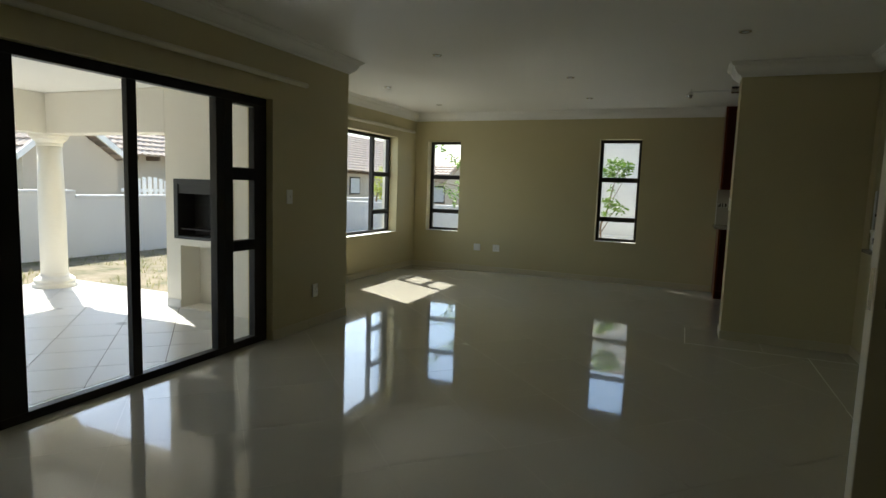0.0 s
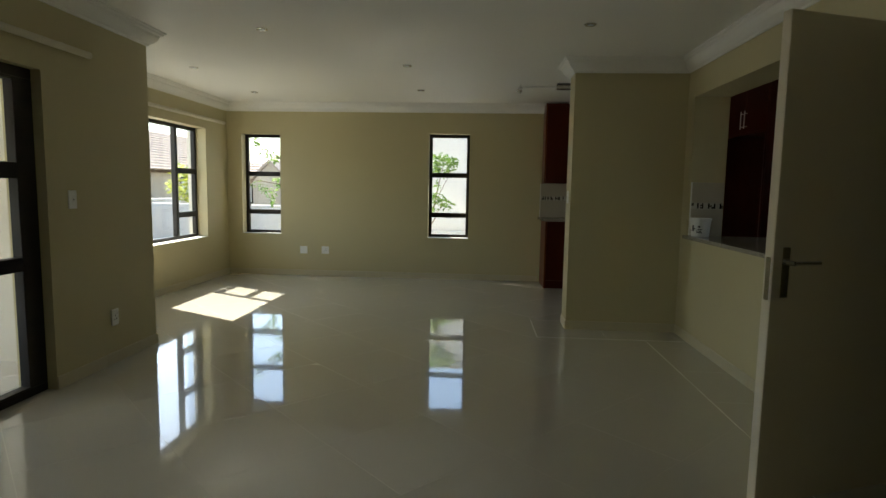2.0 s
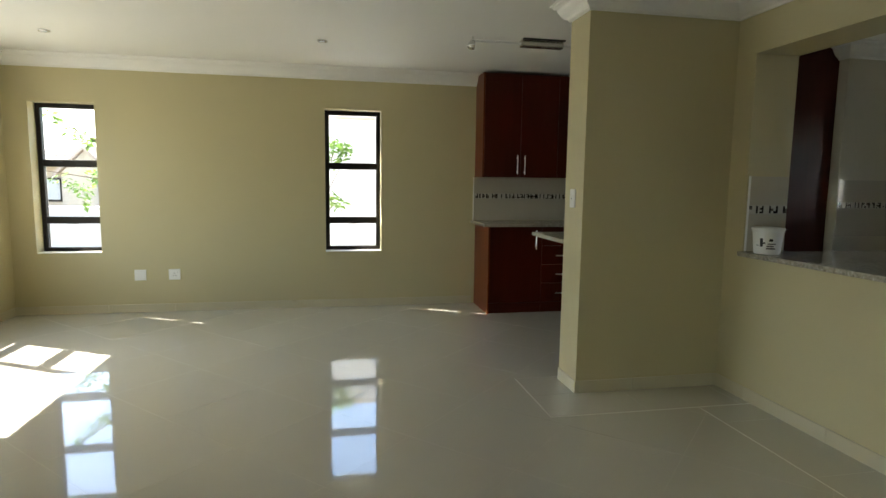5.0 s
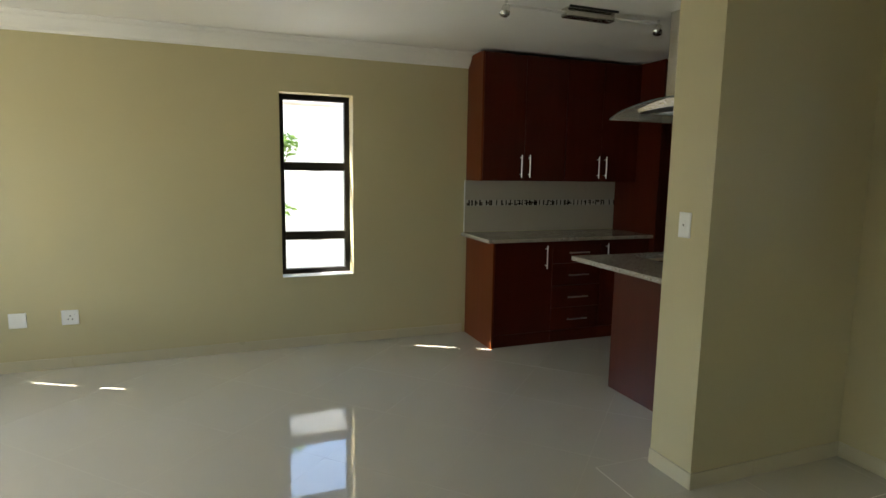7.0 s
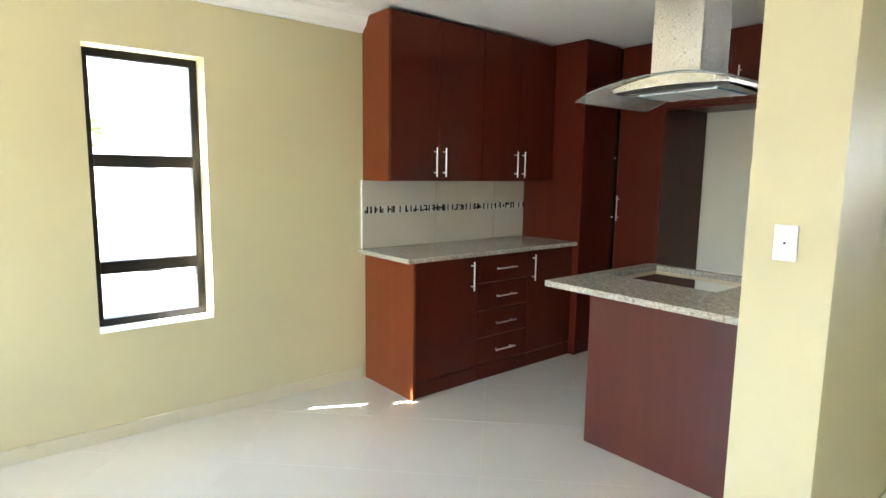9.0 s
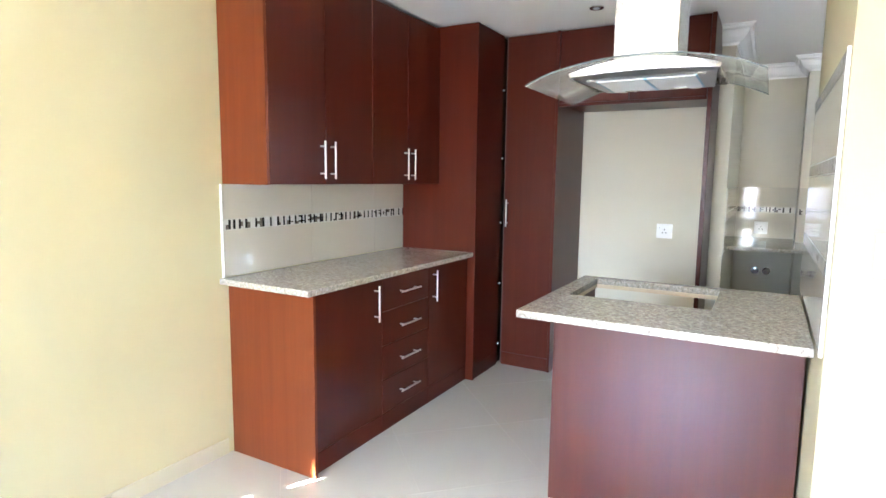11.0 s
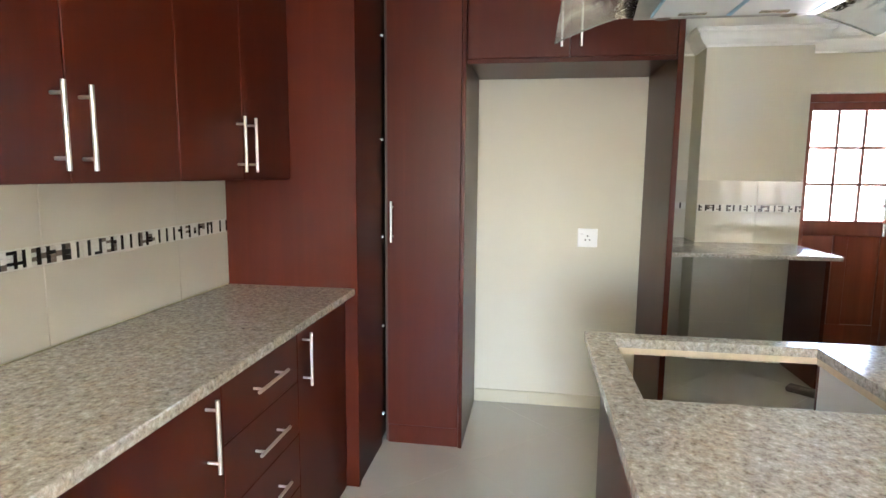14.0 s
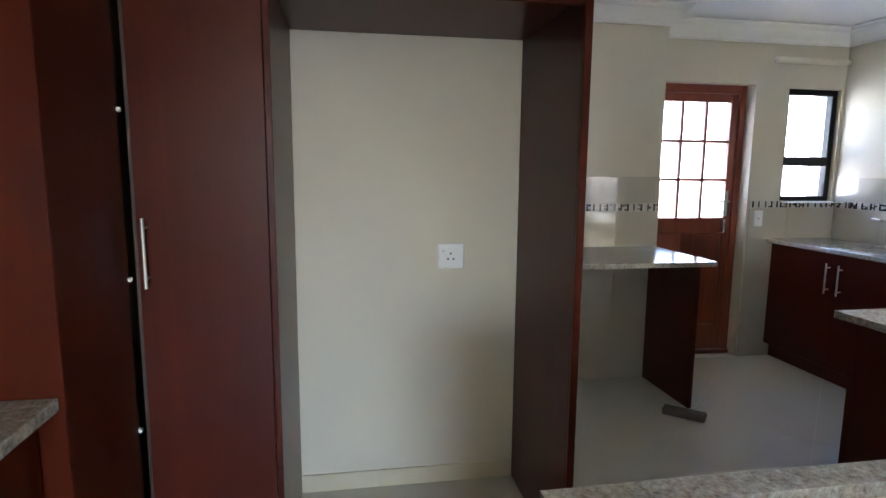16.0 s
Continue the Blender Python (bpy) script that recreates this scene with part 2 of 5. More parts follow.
def ground_soil():
    m, n, l, b = shader("dry_lawn", (0.3, 0.25, 0.15), 0.95)
    v = coords(n, l)
    c = ramp(n, l, grain(n, l, v, 2.3, 7, 0.7), [(0.38, (0.29, 0.245, 0.175)), (0.5, (0.23, 0.195, 0.13)), (0.62, (0.115, 0.115, 0.055))])
    f = ramp(n, l, grain(n, l, v, 35, 4, 0.7), [(0.3, (0.55, 0.55, 0.5)), (0.7, (1, 1, 1))])
    l.new(mix(n, l, 0.8, c, f, "MULTIPLY"), b.inputs["Base Color"])
    bump(n, l, b, grain(n, l, v, 22, 5), 0.6, 0.03)
    return m


SOIL = ground_soil()
STRAW = leaf_green("dry_grass", (0.19, 0.165, 0.09), (0.10, 0.115, 0.04))

# ---- mesh helpers ----
def box(bm, x0, x1, y0, y1, z0, z1, bevel=0.0, seg=1):
    m = Matrix.LocRotScale(((x0 + x1) / 2, (y0 + y1) / 2, (z0 + z1) / 2), None, (abs(x1 - x0), abs(y1 - y0), abs(z1 - z0)))
    made = bmesh.ops.create_cube(bm, size=1.0, matrix=m)
    if bevel:
        edges = list({e for v in made["verts"] for e in v.link_edges})
        bmesh.ops.bevel(bm, geom=edges, offset=bevel, segments=seg, affect="EDGES", profile=0.5)
    return bm


def boxes(*args, bevel=0.0, seg=1):
    bm = bmesh.new()
    for a in args:
        box(bm, *a, bevel=bevel, seg=seg)
    return bm


def tube(bm, a, b, r, sides=12, r2=None):
    a, b = Vector(a), Vector(b)
    d = b - a
    m = Matrix.Translation((a + b) / 2) @ d.to_track_quat("Z", "Y").to_matrix().to_4x4()
    bmesh.ops.create_cone(bm, cap_ends=True, segments=sides, radius1=r, radius2=r if r2 is None else r2, depth=d.length, matrix=m)
    return bm


def lathe(bm, x, y, profile, sides=28):
    """A turned shape about an upright axis from (radius, height) pairs."""
    rings = []
    for r, z in profile:
        rings.append([bm.verts.new((x + r * math.cos(2 * math.pi * k / sides), y + r * math.sin(2 * math.pi * k / sides), z)) for k in range(sides)])
    for lo, hi in zip(rings, rings[1:]):
        for k in range(sides):
            bm.faces.new((lo[k], lo[(k + 1) % sides], hi[(k + 1) % sides], hi[k]))
    bm.faces.new(list(reversed(rings[0])))
    bm.faces.new(rings[-1])
    return bm


def mesh_object(name, bm, material, smooth=False):
    bmesh.ops.recalc_face_normals(bm, faces=bm.faces)
    data = bpy.data.meshes.new(name)
    bm.to_mesh(data)
    bm.free()
    if material:
        data.materials.append(material)
    if smooth:
        for p in data.polygons:
            p.use_smooth = True
    return new(name, data)


def part(name, bm, material, parent, label="", smooth=False):
    ob = mesh_object(name, bm, material, smooth)
    ob.parent = parent
    ob.matrix_parent_inverse = parent.matrix_world.inverted()
    if label:
        ob["label"] = label
    return ob


def thing(name, x, y, z, label, category, group="", kind=""):
    e = new(name)
    e.matrix_world = Matrix.Translation((x, y, z))
    e.empty_display_size = 0.1
    bpy.context.view_layer.update()
    return tagged(e, label, category, group, kind)


def structure(name, bm, material, label, category, smooth=False):
    return tagged(mesh_object(name, bm, material, smooth), label, category, kind="structure")


def solid_grid(us, zs, inside, t0, t1, put):
    """Boundary faces of a slab between t0 and t1, cut into cells, of which inside(u, z) are filled."""
    bm = bmesh.new()
    made = {}

    def v(u, t, z):
        key = (u, t, z)
        if key not in made:
            made[key] = bm.verts.new(put(u, t, z))
        return made[key]

    def filled(i, k):
        return 0 <= i < len(us) - 1 and 0 <= k < len(zs) - 1 and inside((us[i] + us[i + 1]) / 2, (zs[k] + zs[k + 1]) / 2)

    for i in range(len(us) - 1):
        for k in range(len(zs) - 1):
            if not filled(i, k):
                continue
            a, b, c, d = us[i], us[i + 1], zs[k], zs[k + 1]
            for t in (t0, t1):
                bm.faces.new((v(a, t, c), v(b, t, c), v(b, t, d), v(a, t, d)))
            for ok, p, q in ((filled(i - 1, k), (a, c), (a, d)), (filled(i + 1, k), (b, c), (b, d)), (filled(i, k - 1), (a, c), (b, c)), (filled(i, k + 1), (a, d), (b, d))):
                if not ok:
                    bm.faces.new((v(p[0], t0, p[1]), v(q[0], t0, q[1]), v(q[0], t1, q[1]), v(p[0], t1, p[1])))
    return bm


def wall_slab(along, u0, u1, t0, t1, z0, z1, holes=()):
    """A wall along x or y, between t0 and t1 across, with rectangular openings (u0, u1, z0, z1)."""
    us = sorted({u0, u1, *(h[0] for h in holes), *(h[1] for h in holes)})
    zs = sorted({z0, z1, *(h[2] for h in holes), *(h[3] for h in holes)})
    us, zs = [u for u in us if u0 <= u <= u1], [z for z in zs if z0 <= z <= z1]

    def inside(u, z):
        return not any(h[0] < u < h[1] and h[2] < z < h[3] for h in holes)

    put = (lambda u, t, z: (u, t, z)) if along == "x" else (lambda u, t, z: (t, u, z))
    return solid_grid(us, zs, inside, t0, t1, put)


def sweep_room(points, profile):
    """A moulding along a closed room outline (room on the left), profile of (inward, height)."""
    n = len(points)
    rings = []
    bm = bmesh.new()
    for i in range(n):
        p, q, r = (Vector(points[(i + k) % n]) for k in (-1, 0, 1))
        d1, d2 = (q - p).normalized(), (r - q).normalized()
        n1, n2 = Vector((-d1.y, d1.x)), Vector((-d2.y, d2.x))
        m = (n1 + n2) / (1 + n1.dot(n2))
        rings.append([bm.verts.new((q.x + m.x * d, q.y + m.y * d, z)) for d, z in profile])
    for i in range(n):
        a, b = rings[i], rings[(i + 1) % n]
        for k in range(len(profile) - 1):
            bm.faces.new((a[k], b[k], b[k + 1], a[k + 1]))
    return bm


# ---- plan ----
CEIL = 2.41
ROOM = [(-2.69, -3.0), (1.64, -3.0), (1.64, 5.35), (0.66, 5.35), (0.66, 5.615), (1.93, 5.615), (1.93, 3.24), (4.70, 3.24), (4.70, 4.85),
        (4.40, 4.85), (4.40, 5.56), (4.70, 5.56), (4.70, 6.03), (3.14, 6.03), (3.14, 6.116), (3.315, 6.116), (3.315, 8.07), (-3.74, 8.07), (-3.74, 4.42), (-2.69, 4.42)]
W1 = (5.93, 7.45, 0.578, 1.99)
W2 = (-3.53, -2.975, 0.585, 1.985)
W3 = (-0.880, -0.315, 0.575, 2.01)
WK = (3.265, 3.705, 1.17, 1.99)
PATIO_DOOR = (0.90, 3.355, 0.0, 1.905)
HATCH = (3.66, 5.19, 0.865, 2.07)
INNER_DOOR = (1.90, 2.69, 0.0, 2.0)
BACK_DOOR = (3.97, 4.80, 0.0, 2.01)

# ---- walls ----
wall_west = structure("wall_west", wall_slab("y", -3.25, 4.17, -2.94, -2.69, 0, CEIL, [PATIO_DOOR]), WALL, "olive-cream painted wall round the patio door", "wall")
structure("wall_recess_south", wall_slab("x", -3.99, -2.69, 4.17, 4.42, 0, CEIL), WALL, "short olive-cream return wall at the room's bay", "wall")
structure("wall_recess_west", wall_slab("y", 4.42, 8.07, -3.99, -3.74, 0, CEIL, [W1]), WALL, "olive-cream painted bay wall with a wide window", "wall")
wall_north = structure("wall_north", wall_slab("x", -3.99, 4.95, 8.07, 8.345, 0, CEIL, [W2, W3]), WALL, "long olive-cream painted wall with two narrow windows", "wall")
structure("wall_south", wall_slab("x", -2.94, 1.93, -3.25, -3.0, 0, CEIL), WALL, "plain olive-cream end wall of the living room", "wall")
wall_hatch = structure("wall_hatch", wall_slab("y", -3.0, 5.35, 1.64, 1.93, 0, CEIL, [HATCH, INNER_DOOR]), WALL, "olive-cream wall with a serving hatch and a doorway", "wall")
wall_stub = structure("wall_stub", wall_slab("x", 0.66, 1.93, 5.35, 5.615, 0, CEIL), WALL, "short olive-cream wall between living room and kitchen", "wall")
structure("wall_alcove", wall_slab("y", 6.28, 8.07, 3.315, 3.565, 0, CEIL), KITCHEN_LIT_WALL, "cream wall at the back of the fridge alcove", "wall")
wall_niche = structure("wall_niche", wall_slab("x", 3.315, 4.95, 6.03, 6.28, 0, CEIL), KITCHEN_LIT_WALL, "cream kitchen wall beside the low counter", "wall")
structure("wall_nib", boxes((3.14, 3.3145, 6.03, 6.116, 0, CEIL)), KITCHEN_LIT_WALL, "narrow cream nib wall beside the tall panel", "wall")
wall_east = structure("wall_east", wall_slab("y", 3.0, 6.03, 4.70, 4.95, 0, CEIL, [BACK_DOOR, WK]), KITCHEN_LIT_WALL, "cream kitchen wall with back door and small window", "wall")
wall_pier = structure("wall_pier", wall_slab("y", 4.85, 5.56, 4.40, 4.70, 0, CEIL), KITCHEN_LIT_WALL, "cream boxed-out pier behind the low counter", "wall")
wall_kitchen = structure("wall_kitchen", wall_slab("x", 1.93, 4.70, 3.0, 3.24, 0, CEIL), KITCHEN_LIT_WALL, "cream kitchen wall above the sink", "wall")
# the passage behind the inner door
structure("wall_passage", boxes((3.1, 3.3, -0.3, 3.0, 0, CEIL), (1.93, 3.3, -0.5, -0.3, 0, CEIL)), WALL, "plain cream passage walls behind the inner door", "wall")
structure("ceiling", boxes((-3.99, 4.95, -3.25, 8.32, CEIL, CEIL + 0.15)), WHITE, "smooth white plasterboard ceiling", "ceiling")
CORNICE = [(0.0, 2.292), (0.012, 2.292), (0.016, 2.306), (0.034, 2.316), (0.052, 2.334), (0.066, 2.358), (0.072, 2.376), (0.088, 2.384), (0.094, 2.398), (0.106, 2.40), (0.106, CEIL)]
structure("trim", sweep_room(ROOM, CORNICE), WHITE, "white moulded plaster cornice", "cornice", False)


def skirting(a, b):
    """A low porcelain skirting strip between two plan points, standing 9 mm proud of the wall on their left."""
    a, b = Vector(a), Vector(b)
    d = (b - a).normalized()
    n = Vector((-d.y, d.x))
    bm = bmesh.new()
    length, at = (b - a).length, 0.0
    while at < length - 0.005:
        end = min(at + 0.598, length)
        p, q = a + d * at, a + d * end
        lo, hi = (min(p.x, q.x, (p + n * 0.009).x, (q + n * 0.009).x), min(p.y, q.y, (p + n * 0.009).y, (q + n * 0.009).y)), (max(p.x, q.x, (p + n * 0.009).x, (q + n * 0.009).x), max(p.y, q.y, (p + n * 0.009).y, (q + n * 0.009).y))
        box(bm, lo[0], hi[0], lo[1], hi[1], 0.0, 0.078, 0.0015)
        at = end + 0.002
    return bm


SKIRTS = [((-2.69, -3.0), (1.64, -3.0)), ((1.64, -3.0), (1.64, 1.90)), ((1.64, 2.69), (1.64, 5.35)), ((1.64, 5.35), (0.651, 5.35)), ((0.66, 5.35), (0.66, 5.615)),
          ((3.315, 6.15), (3.315, 7.075)), ((0.66, 8.07), (-3.74, 8.07)), ((-3.74, 8.07), (-3.74, 4.42)), ((-3.74, 4.42), (-2.681, 4.42)), ((-2.69, 4.42), (-2.69, 3.355)), ((-2.69, 0.9), (-2.69, -3.0))]
for a, b in SKIRTS:
    structure("baseboard", skirting(a, b), SKIRT, "low polished porcelain skirting strip", "skirting")


# ---- windows ----
def window(name, along, u0, u1, z0, z1, t, out, sashes, label, sill=True):
    """A bronze aluminium window in an opening; t is the frame's inner plane, out the sign of the way outdoors.
    sashes: rows of (u0, u1, [bar heights]) as seen in the opening."""
    d = 0.055 * out
    e = thing(name, *(((u0 + u1) / 2, t, z0) if along == "x" else (t, (u0 + u1) / 2, z0)), label, "window", kind="structure")

    def bx(bm, a, b, c, f, ta, tb, bev=0.003):
        ta, tb = min(ta, tb), max(ta, tb)
        return box(bm, a, b, ta, tb, c, f, bev) if along == "x" else box(bm, ta, tb, a, b, c, f, bev)

    w = 0.042
    bm = bmesh.new()
    bx(bm, u0, u1, z0, z0 + w, t, t + d)
    bx(bm, u0, u1, z1 - w, z1, t, t + d)
    bx(bm, u0, u0 + w, z0 + w, z1 - w, t, t + d)
    bx(bm, u1 - w, u1, z0 + w, z1 - w, t, t + d)
    part("window_frame", bm, BRONZE, e)
    for a, b, bars in sashes:
        if a > u0 + 0.1:
            part("mullion", bx(bmesh.new(), a - 0.026, a + 0.026, z0 + w, z1 - w, t - 0.004 * out, t + d), BRONZE, e)
        for h in bars:
            part("transom", bx(bmesh.new(), (a + 0.026) if a > u0 + 0.1 else u0 + w, (b - 0.026) if b < u1 - 0.1 else u1 - w, h - 0.033, h + 0.033, t - 0.006 * out, t + d), BRONZE, e)
            m = (a + b) / 2
            if bars:
                part("stay", bx(bmesh.new(), m - 0.05, m + 0.05, h - 0.036, h - 0.024, t - 0.018 * out, t - 0.004 * out, 0.002), BRONZE, e)
        levels = [z0 + 0.03, *bars, z1 - 0.03]
        for lo, hi in zip(levels, levels[1:]):
            p = part("pane", bx(bmesh.new(), a + 0.02, b - 0.02, lo + 0.015, hi - 0.015, t + d * 0.45, t + d * 0.45 + 0.004, 0), GLASS, e)
            p.visible_shadow = False
    if sill:
        bm = bmesh.new()
        bx(bm, u0 - 0.0, u1 + 0.0, z0 - 0.001, z0 + 0.004, t - 0.14 * out, t, 0.0015)
        part("window_sill", bm, WHITE, e, "white painted plaster sill")
        bm = bmesh.new()
        bx(bm, u0 - 0.04, u1 + 0.04, z0 - 0.07, z0 - 0.002, t + 0.12 * out, t + 0.19 * out, 0.004)
        part("outer_sill", bm, OUTWALL, e)
        bm = bmesh.new()
        ta, tb = t + d + 0.001 * out, t + (0.115 if along == "y" else 0.14) * out
        bx(bm, u0, u0 + 0.006, z0, z1, ta, tb, 0)
        bx(bm, u1 - 0.006, u1, z0, z1, ta, tb, 0)
        bx(bm, u0 + 0.006, u1 - 0.006, z1 - 0.006, z1, ta, tb, 0)
        part("outer_reveal", bm, OUTWALL, e, "cream plastered outer reveal")
    return e


window("window_1", "y", *W1, -3.875, -1, [(5.93, 6.955, []), (6.955, 7.45, [0.882, 1.43])], "wide bronze aluminium window beside the room's corner")
window("window_2", "x", *W2, 8.205, 1, [(W2[0], W2[1], [0.89, 1.43])], "narrow three-pane bronze aluminium window")
window("window_3", "x", *W3, 8.205, 1, [(W3[0], W3[1], [0.89, 1.45])], "narrow three-pane bronze window with leaves outside")
window("window_4", "y", *WK, 4.735, 1, [(WK[0], WK[1], [1.47])], "small two-pane bronze kitchen window")


def patio_door():
    e = thing("door_1", -2.78, 2.1, 0, "dark bronze sliding patio door with narrow side light", "patio door", kind="structure")
    x0, x1 = -2.81, -2.75
    y0, y1, _, z1 = PATIO_DOOR
    part("door_frame", boxes((x0, x1, y0, y1, 0.0, 0.05), (x0, x1, y0, y1, z1 - 0.06, z1), (x0, x1, y0, y0 + 0.06, 0.05, z1 - 0.06), (x0, x1, y1 - 0.137, y1, 0.05, z1 - 0.06), bevel=0.003), BRONZE, e)
    for a, b in ((2.83, 2.905), (2.907, 2.986), (1.36, 1.53)):
        part("mullion", boxes((x0, x1 + 0.006, a, b, 0.05, z1 - 0.06), bevel=0.003), BRONZE, e)
    part("sliding_stile", boxes((x0 + 0.01, x1 - 0.005, 2.15, 2.215, 0.05, z1 - 0.06), bevel=0.003), BRONZE, e)
    for a, b in ((2.986, 3.218), (0.96, 1.36)):
        for c, d in ((0.748, 0.827), (1.277, 1.37), (0.05, 0.062), (1.826, z1 - 0.06)):
            part("transom", boxes((x0, x1 + 0.004, a, b, c, d), bevel=0.003), BRONZE, e)
        part("pane", boxes((-2.783, -2.779, a - 0.01, b + 0.01, 0.06, z1 - 0.08)), GLASS, e).visible_shadow = False
    for a, b in ((2.215, 2.83), (1.53, 2.15)):
        part("pane", boxes((-2.783, -2.779, a - 0.01, b + 0.01, 0.05, z1 - 0.06)), GLASS, e).visible_shadow = False
    return e


patio_door()


def curtain_rail(name, a, b, label):
    """A slim enamelled curtain rail with rounded ends on brackets."""
    a, b = Vector(a), Vector(b)
    e = thing("curtain_rail", *a, label, "curtain rail")
    bm = bmesh.new()
    tube(bm, a, b, 0.021, 12)
    for p in (a, b):
        bmesh.ops.create_uvsphere(bm, u_segments=10, v_segments=6, radius=0.023, matrix=Matrix.Translation(p))
    part("rail", bm, RAIL, e, smooth=True)
    return e


r = curtain_rail("", (-2.66, 0.6, 2.068), (-2.66, 3.73, 2.068), "cream curtain rail above the patio door")
for y in (1.0, 2.2, 3.5):
    part("bracket", boxes((-2.69, -2.655, y - 0.012, y + 0.012, 2.053, 2.093), bevel=0.003), RAIL, r)
r = curtain_rail("", (-3.71, 5.3, 2.11), (-3.71, 7.92, 2.11), "cream curtain rail above the wide window")
for y in (5.6, 6.7, 7.75):
    part("bracket", boxes((-3.74, -3.705, y - 0.012, y + 0.012, 2.095, 2.135), bevel=0.003), RAIL, r)
r = curtain_rail("", (4.66, 3.28, 2.175), (4.66, 3.855, 2.175), "white curtain rail above the small kitchen window")
for y in (3.4, 3.8):
    part("bracket", boxes((4.655, 4.70, y - 0.012, y + 0.012, 2.16, 2.20), bevel=0.003), RAIL, r)


def inner_door():
    """A flush panel door standing open on its hinges, with lever handles."""
    e = thing("door_2", 1.69, 2.685, 0, "cream flush interior door standing open", "door", kind="structure")
    e.matrix_world = pose(1.69, 2.685, 0.0, 0, 0, 200.0)
    bpy.context.view_layer.update()

    def local(name, bm, mat, label="", parent=e):
        ob = mesh_object(name, bm, mat)
        ob.parent = parent
        if label:
            ob["label"] = label
        return ob

    local("leaf", boxes((0.0, 0.75, -0.021, 0.021, 0.008, 1.945), bevel=0.003), DOORPAINT)
    for s in (-1, 1):
        h = local("door_handle", boxes((0.672, 0.708, s * 0.021, s * 0.026, 0.86, 1.06), bevel=0.002), CHROME, "satin chrome lever handle")
        bm = bmesh.new()
        tube(bm, (0.69, s * 0.026, 1.0), (0.69, s * 0.07, 1.0), 0.010)
        tube(bm, (0.695, s * 0.066, 1.0), (0.57, s * 0.066, 1.0), 0.009)
        local("lever", bm, CHROME, "", h)
    local("lock_plate", boxes((0.749, 0.7515, -0.011, 0.011, 0.85, 1.02), bevel=0.0008), CHROME)
    return e


inner_door()
e = thing("door_3", 1.785, 2.3, 0, "cream timber frame of the inner doorway", "door frame", kind="structure")
part("jamb", boxes((1.66, 1.91, 2.655, 2.69, 0, 2.0), bevel=0.003), DOORPAINT, e)
part("jamb", boxes((1.66, 1.91, 1.90, 1.935, 0, 2.0), bevel=0.003), DOORPAINT, e)
part("head", boxes((1.66, 1.91, 1.935, 2.655, 1.965, 2.0), bevel=0.003), DOORPAINT, e)


def back_door():
    """A stained timber stable door with nine panes over panels."""
    e = thing("door_4", 4.83, 4.41, 0, "red-brown timber back door with nine glass panes", "door", kind="structure")
    y0, y1, _, z1 = BACK_DOOR
    part("door_frame", boxes((4.79, 4.88, y0, y0 + 0.05, 0, z1), (4.79, 4.88, y1 - 0.05, y1, 0, z1), (4.79, 4.88, y0 + 0.05, y1 - 0.05, z1 - 0.06, z1), bevel=0.004), DOORWOOD, e)
    a, b = y0 + 0.052, y1 - 0.052
    p0, p1, q0, q1 = 4.075, 4.645, 1.047, 1.888
    part("door_leaf", boxes((4.81, 4.855, a, p0, 0.032, 1.949), (4.81, 4.855, p1, b, 0.032, 1.949), (4.81, 4.855, p0, p1, q1, 1.949), (4.81, 4.855, p0, p1, 0.93, q0),
                            (4.81, 4.855, p0, p1, 0.032, 0.22), (4.81, 4.855, (p0 + p1) / 2 - 0.05, (p0 + p1) / 2 + 0.05, 0.22, 0.93), bevel=0.003), DOORWOOD, e)
    part("threshold", boxes((4.775, 4.89, y0, y1, 0.0, 0.03), bevel=0.004), DOORWOOD, e)
    for k in (0, 1):
        c = p0 + k * ((p1 - p0) / 2 + 0.05)
        part("panel", boxes((4.82, 4.845, c, c + (p1 - p0) / 2 - 0.05, 0.22, 0.93), bevel=0.008), DOORWOOD, e)
    for k in (1, 2):
        y = p0 + (p1 - p0) * k / 3
        part("glazing_bar", boxes((4.815, 4.85, y - 0.011, y + 0.011, q0, q1), bevel=0.003), DOORWOOD, e)
        z = q0 + (q1 - q0) * k / 3
        part("glazing_bar", boxes((4.816, 4.849, p0, p1, z - 0.011, z + 0.011), bevel=0.003), DOORWOOD, e)
    for i in range(3):
        for k in range(3):
            ya, za = p0 + (p1 - p0) * i / 3, q0 + (q1 - q0) * k / 3
            part("pane", boxes((4.831, 4.834, ya, ya + (p1 - p0) / 3, za, za + (q1 - q0) / 3)), GLASS, e).visible_shadow = False
    h = part("door_handle", boxes((4.803, 4.81, a + 0.03, a + 0.065, 1.06, 1.25), bevel=0.002), CHROME, e, "worn chrome handle plate")
    bm = bmesh.new()
    tube(bm, (4.805, a + 0.048, 1.17), (4.765, a + 0.048, 1.17), 0.009)
    tube(bm, (4.77, a + 0.045, 1.17), (4.77, a + 0.15, 1.17), 0.008)
    part("lever", bm, CHROME, h)
    part("bolt", boxes((4.80, 4.812, a + 0.035, a + 0.06, 0.93, 1.03), bevel=0.003), CHROME, e)
    return e


back_door()


# ---- kitchen ----
def bar_handle(parent, p, q, out, r=0.0055):
    """A steel bar handle between two points, standing off by the vector out on two posts."""
    p, q, out = Vector(p), Vector(q), Vector(out)
    bm = bmesh.new()
    tube(bm, p + out, q + out, r, 10)
    for k in (0.14, 0.86):
        c = p.lerp(q, k)
        tube(bm, c, c + out, r * 0.8, 8)
    return part("handle", bm, HANDLE, parent, "brushed steel bar handle")


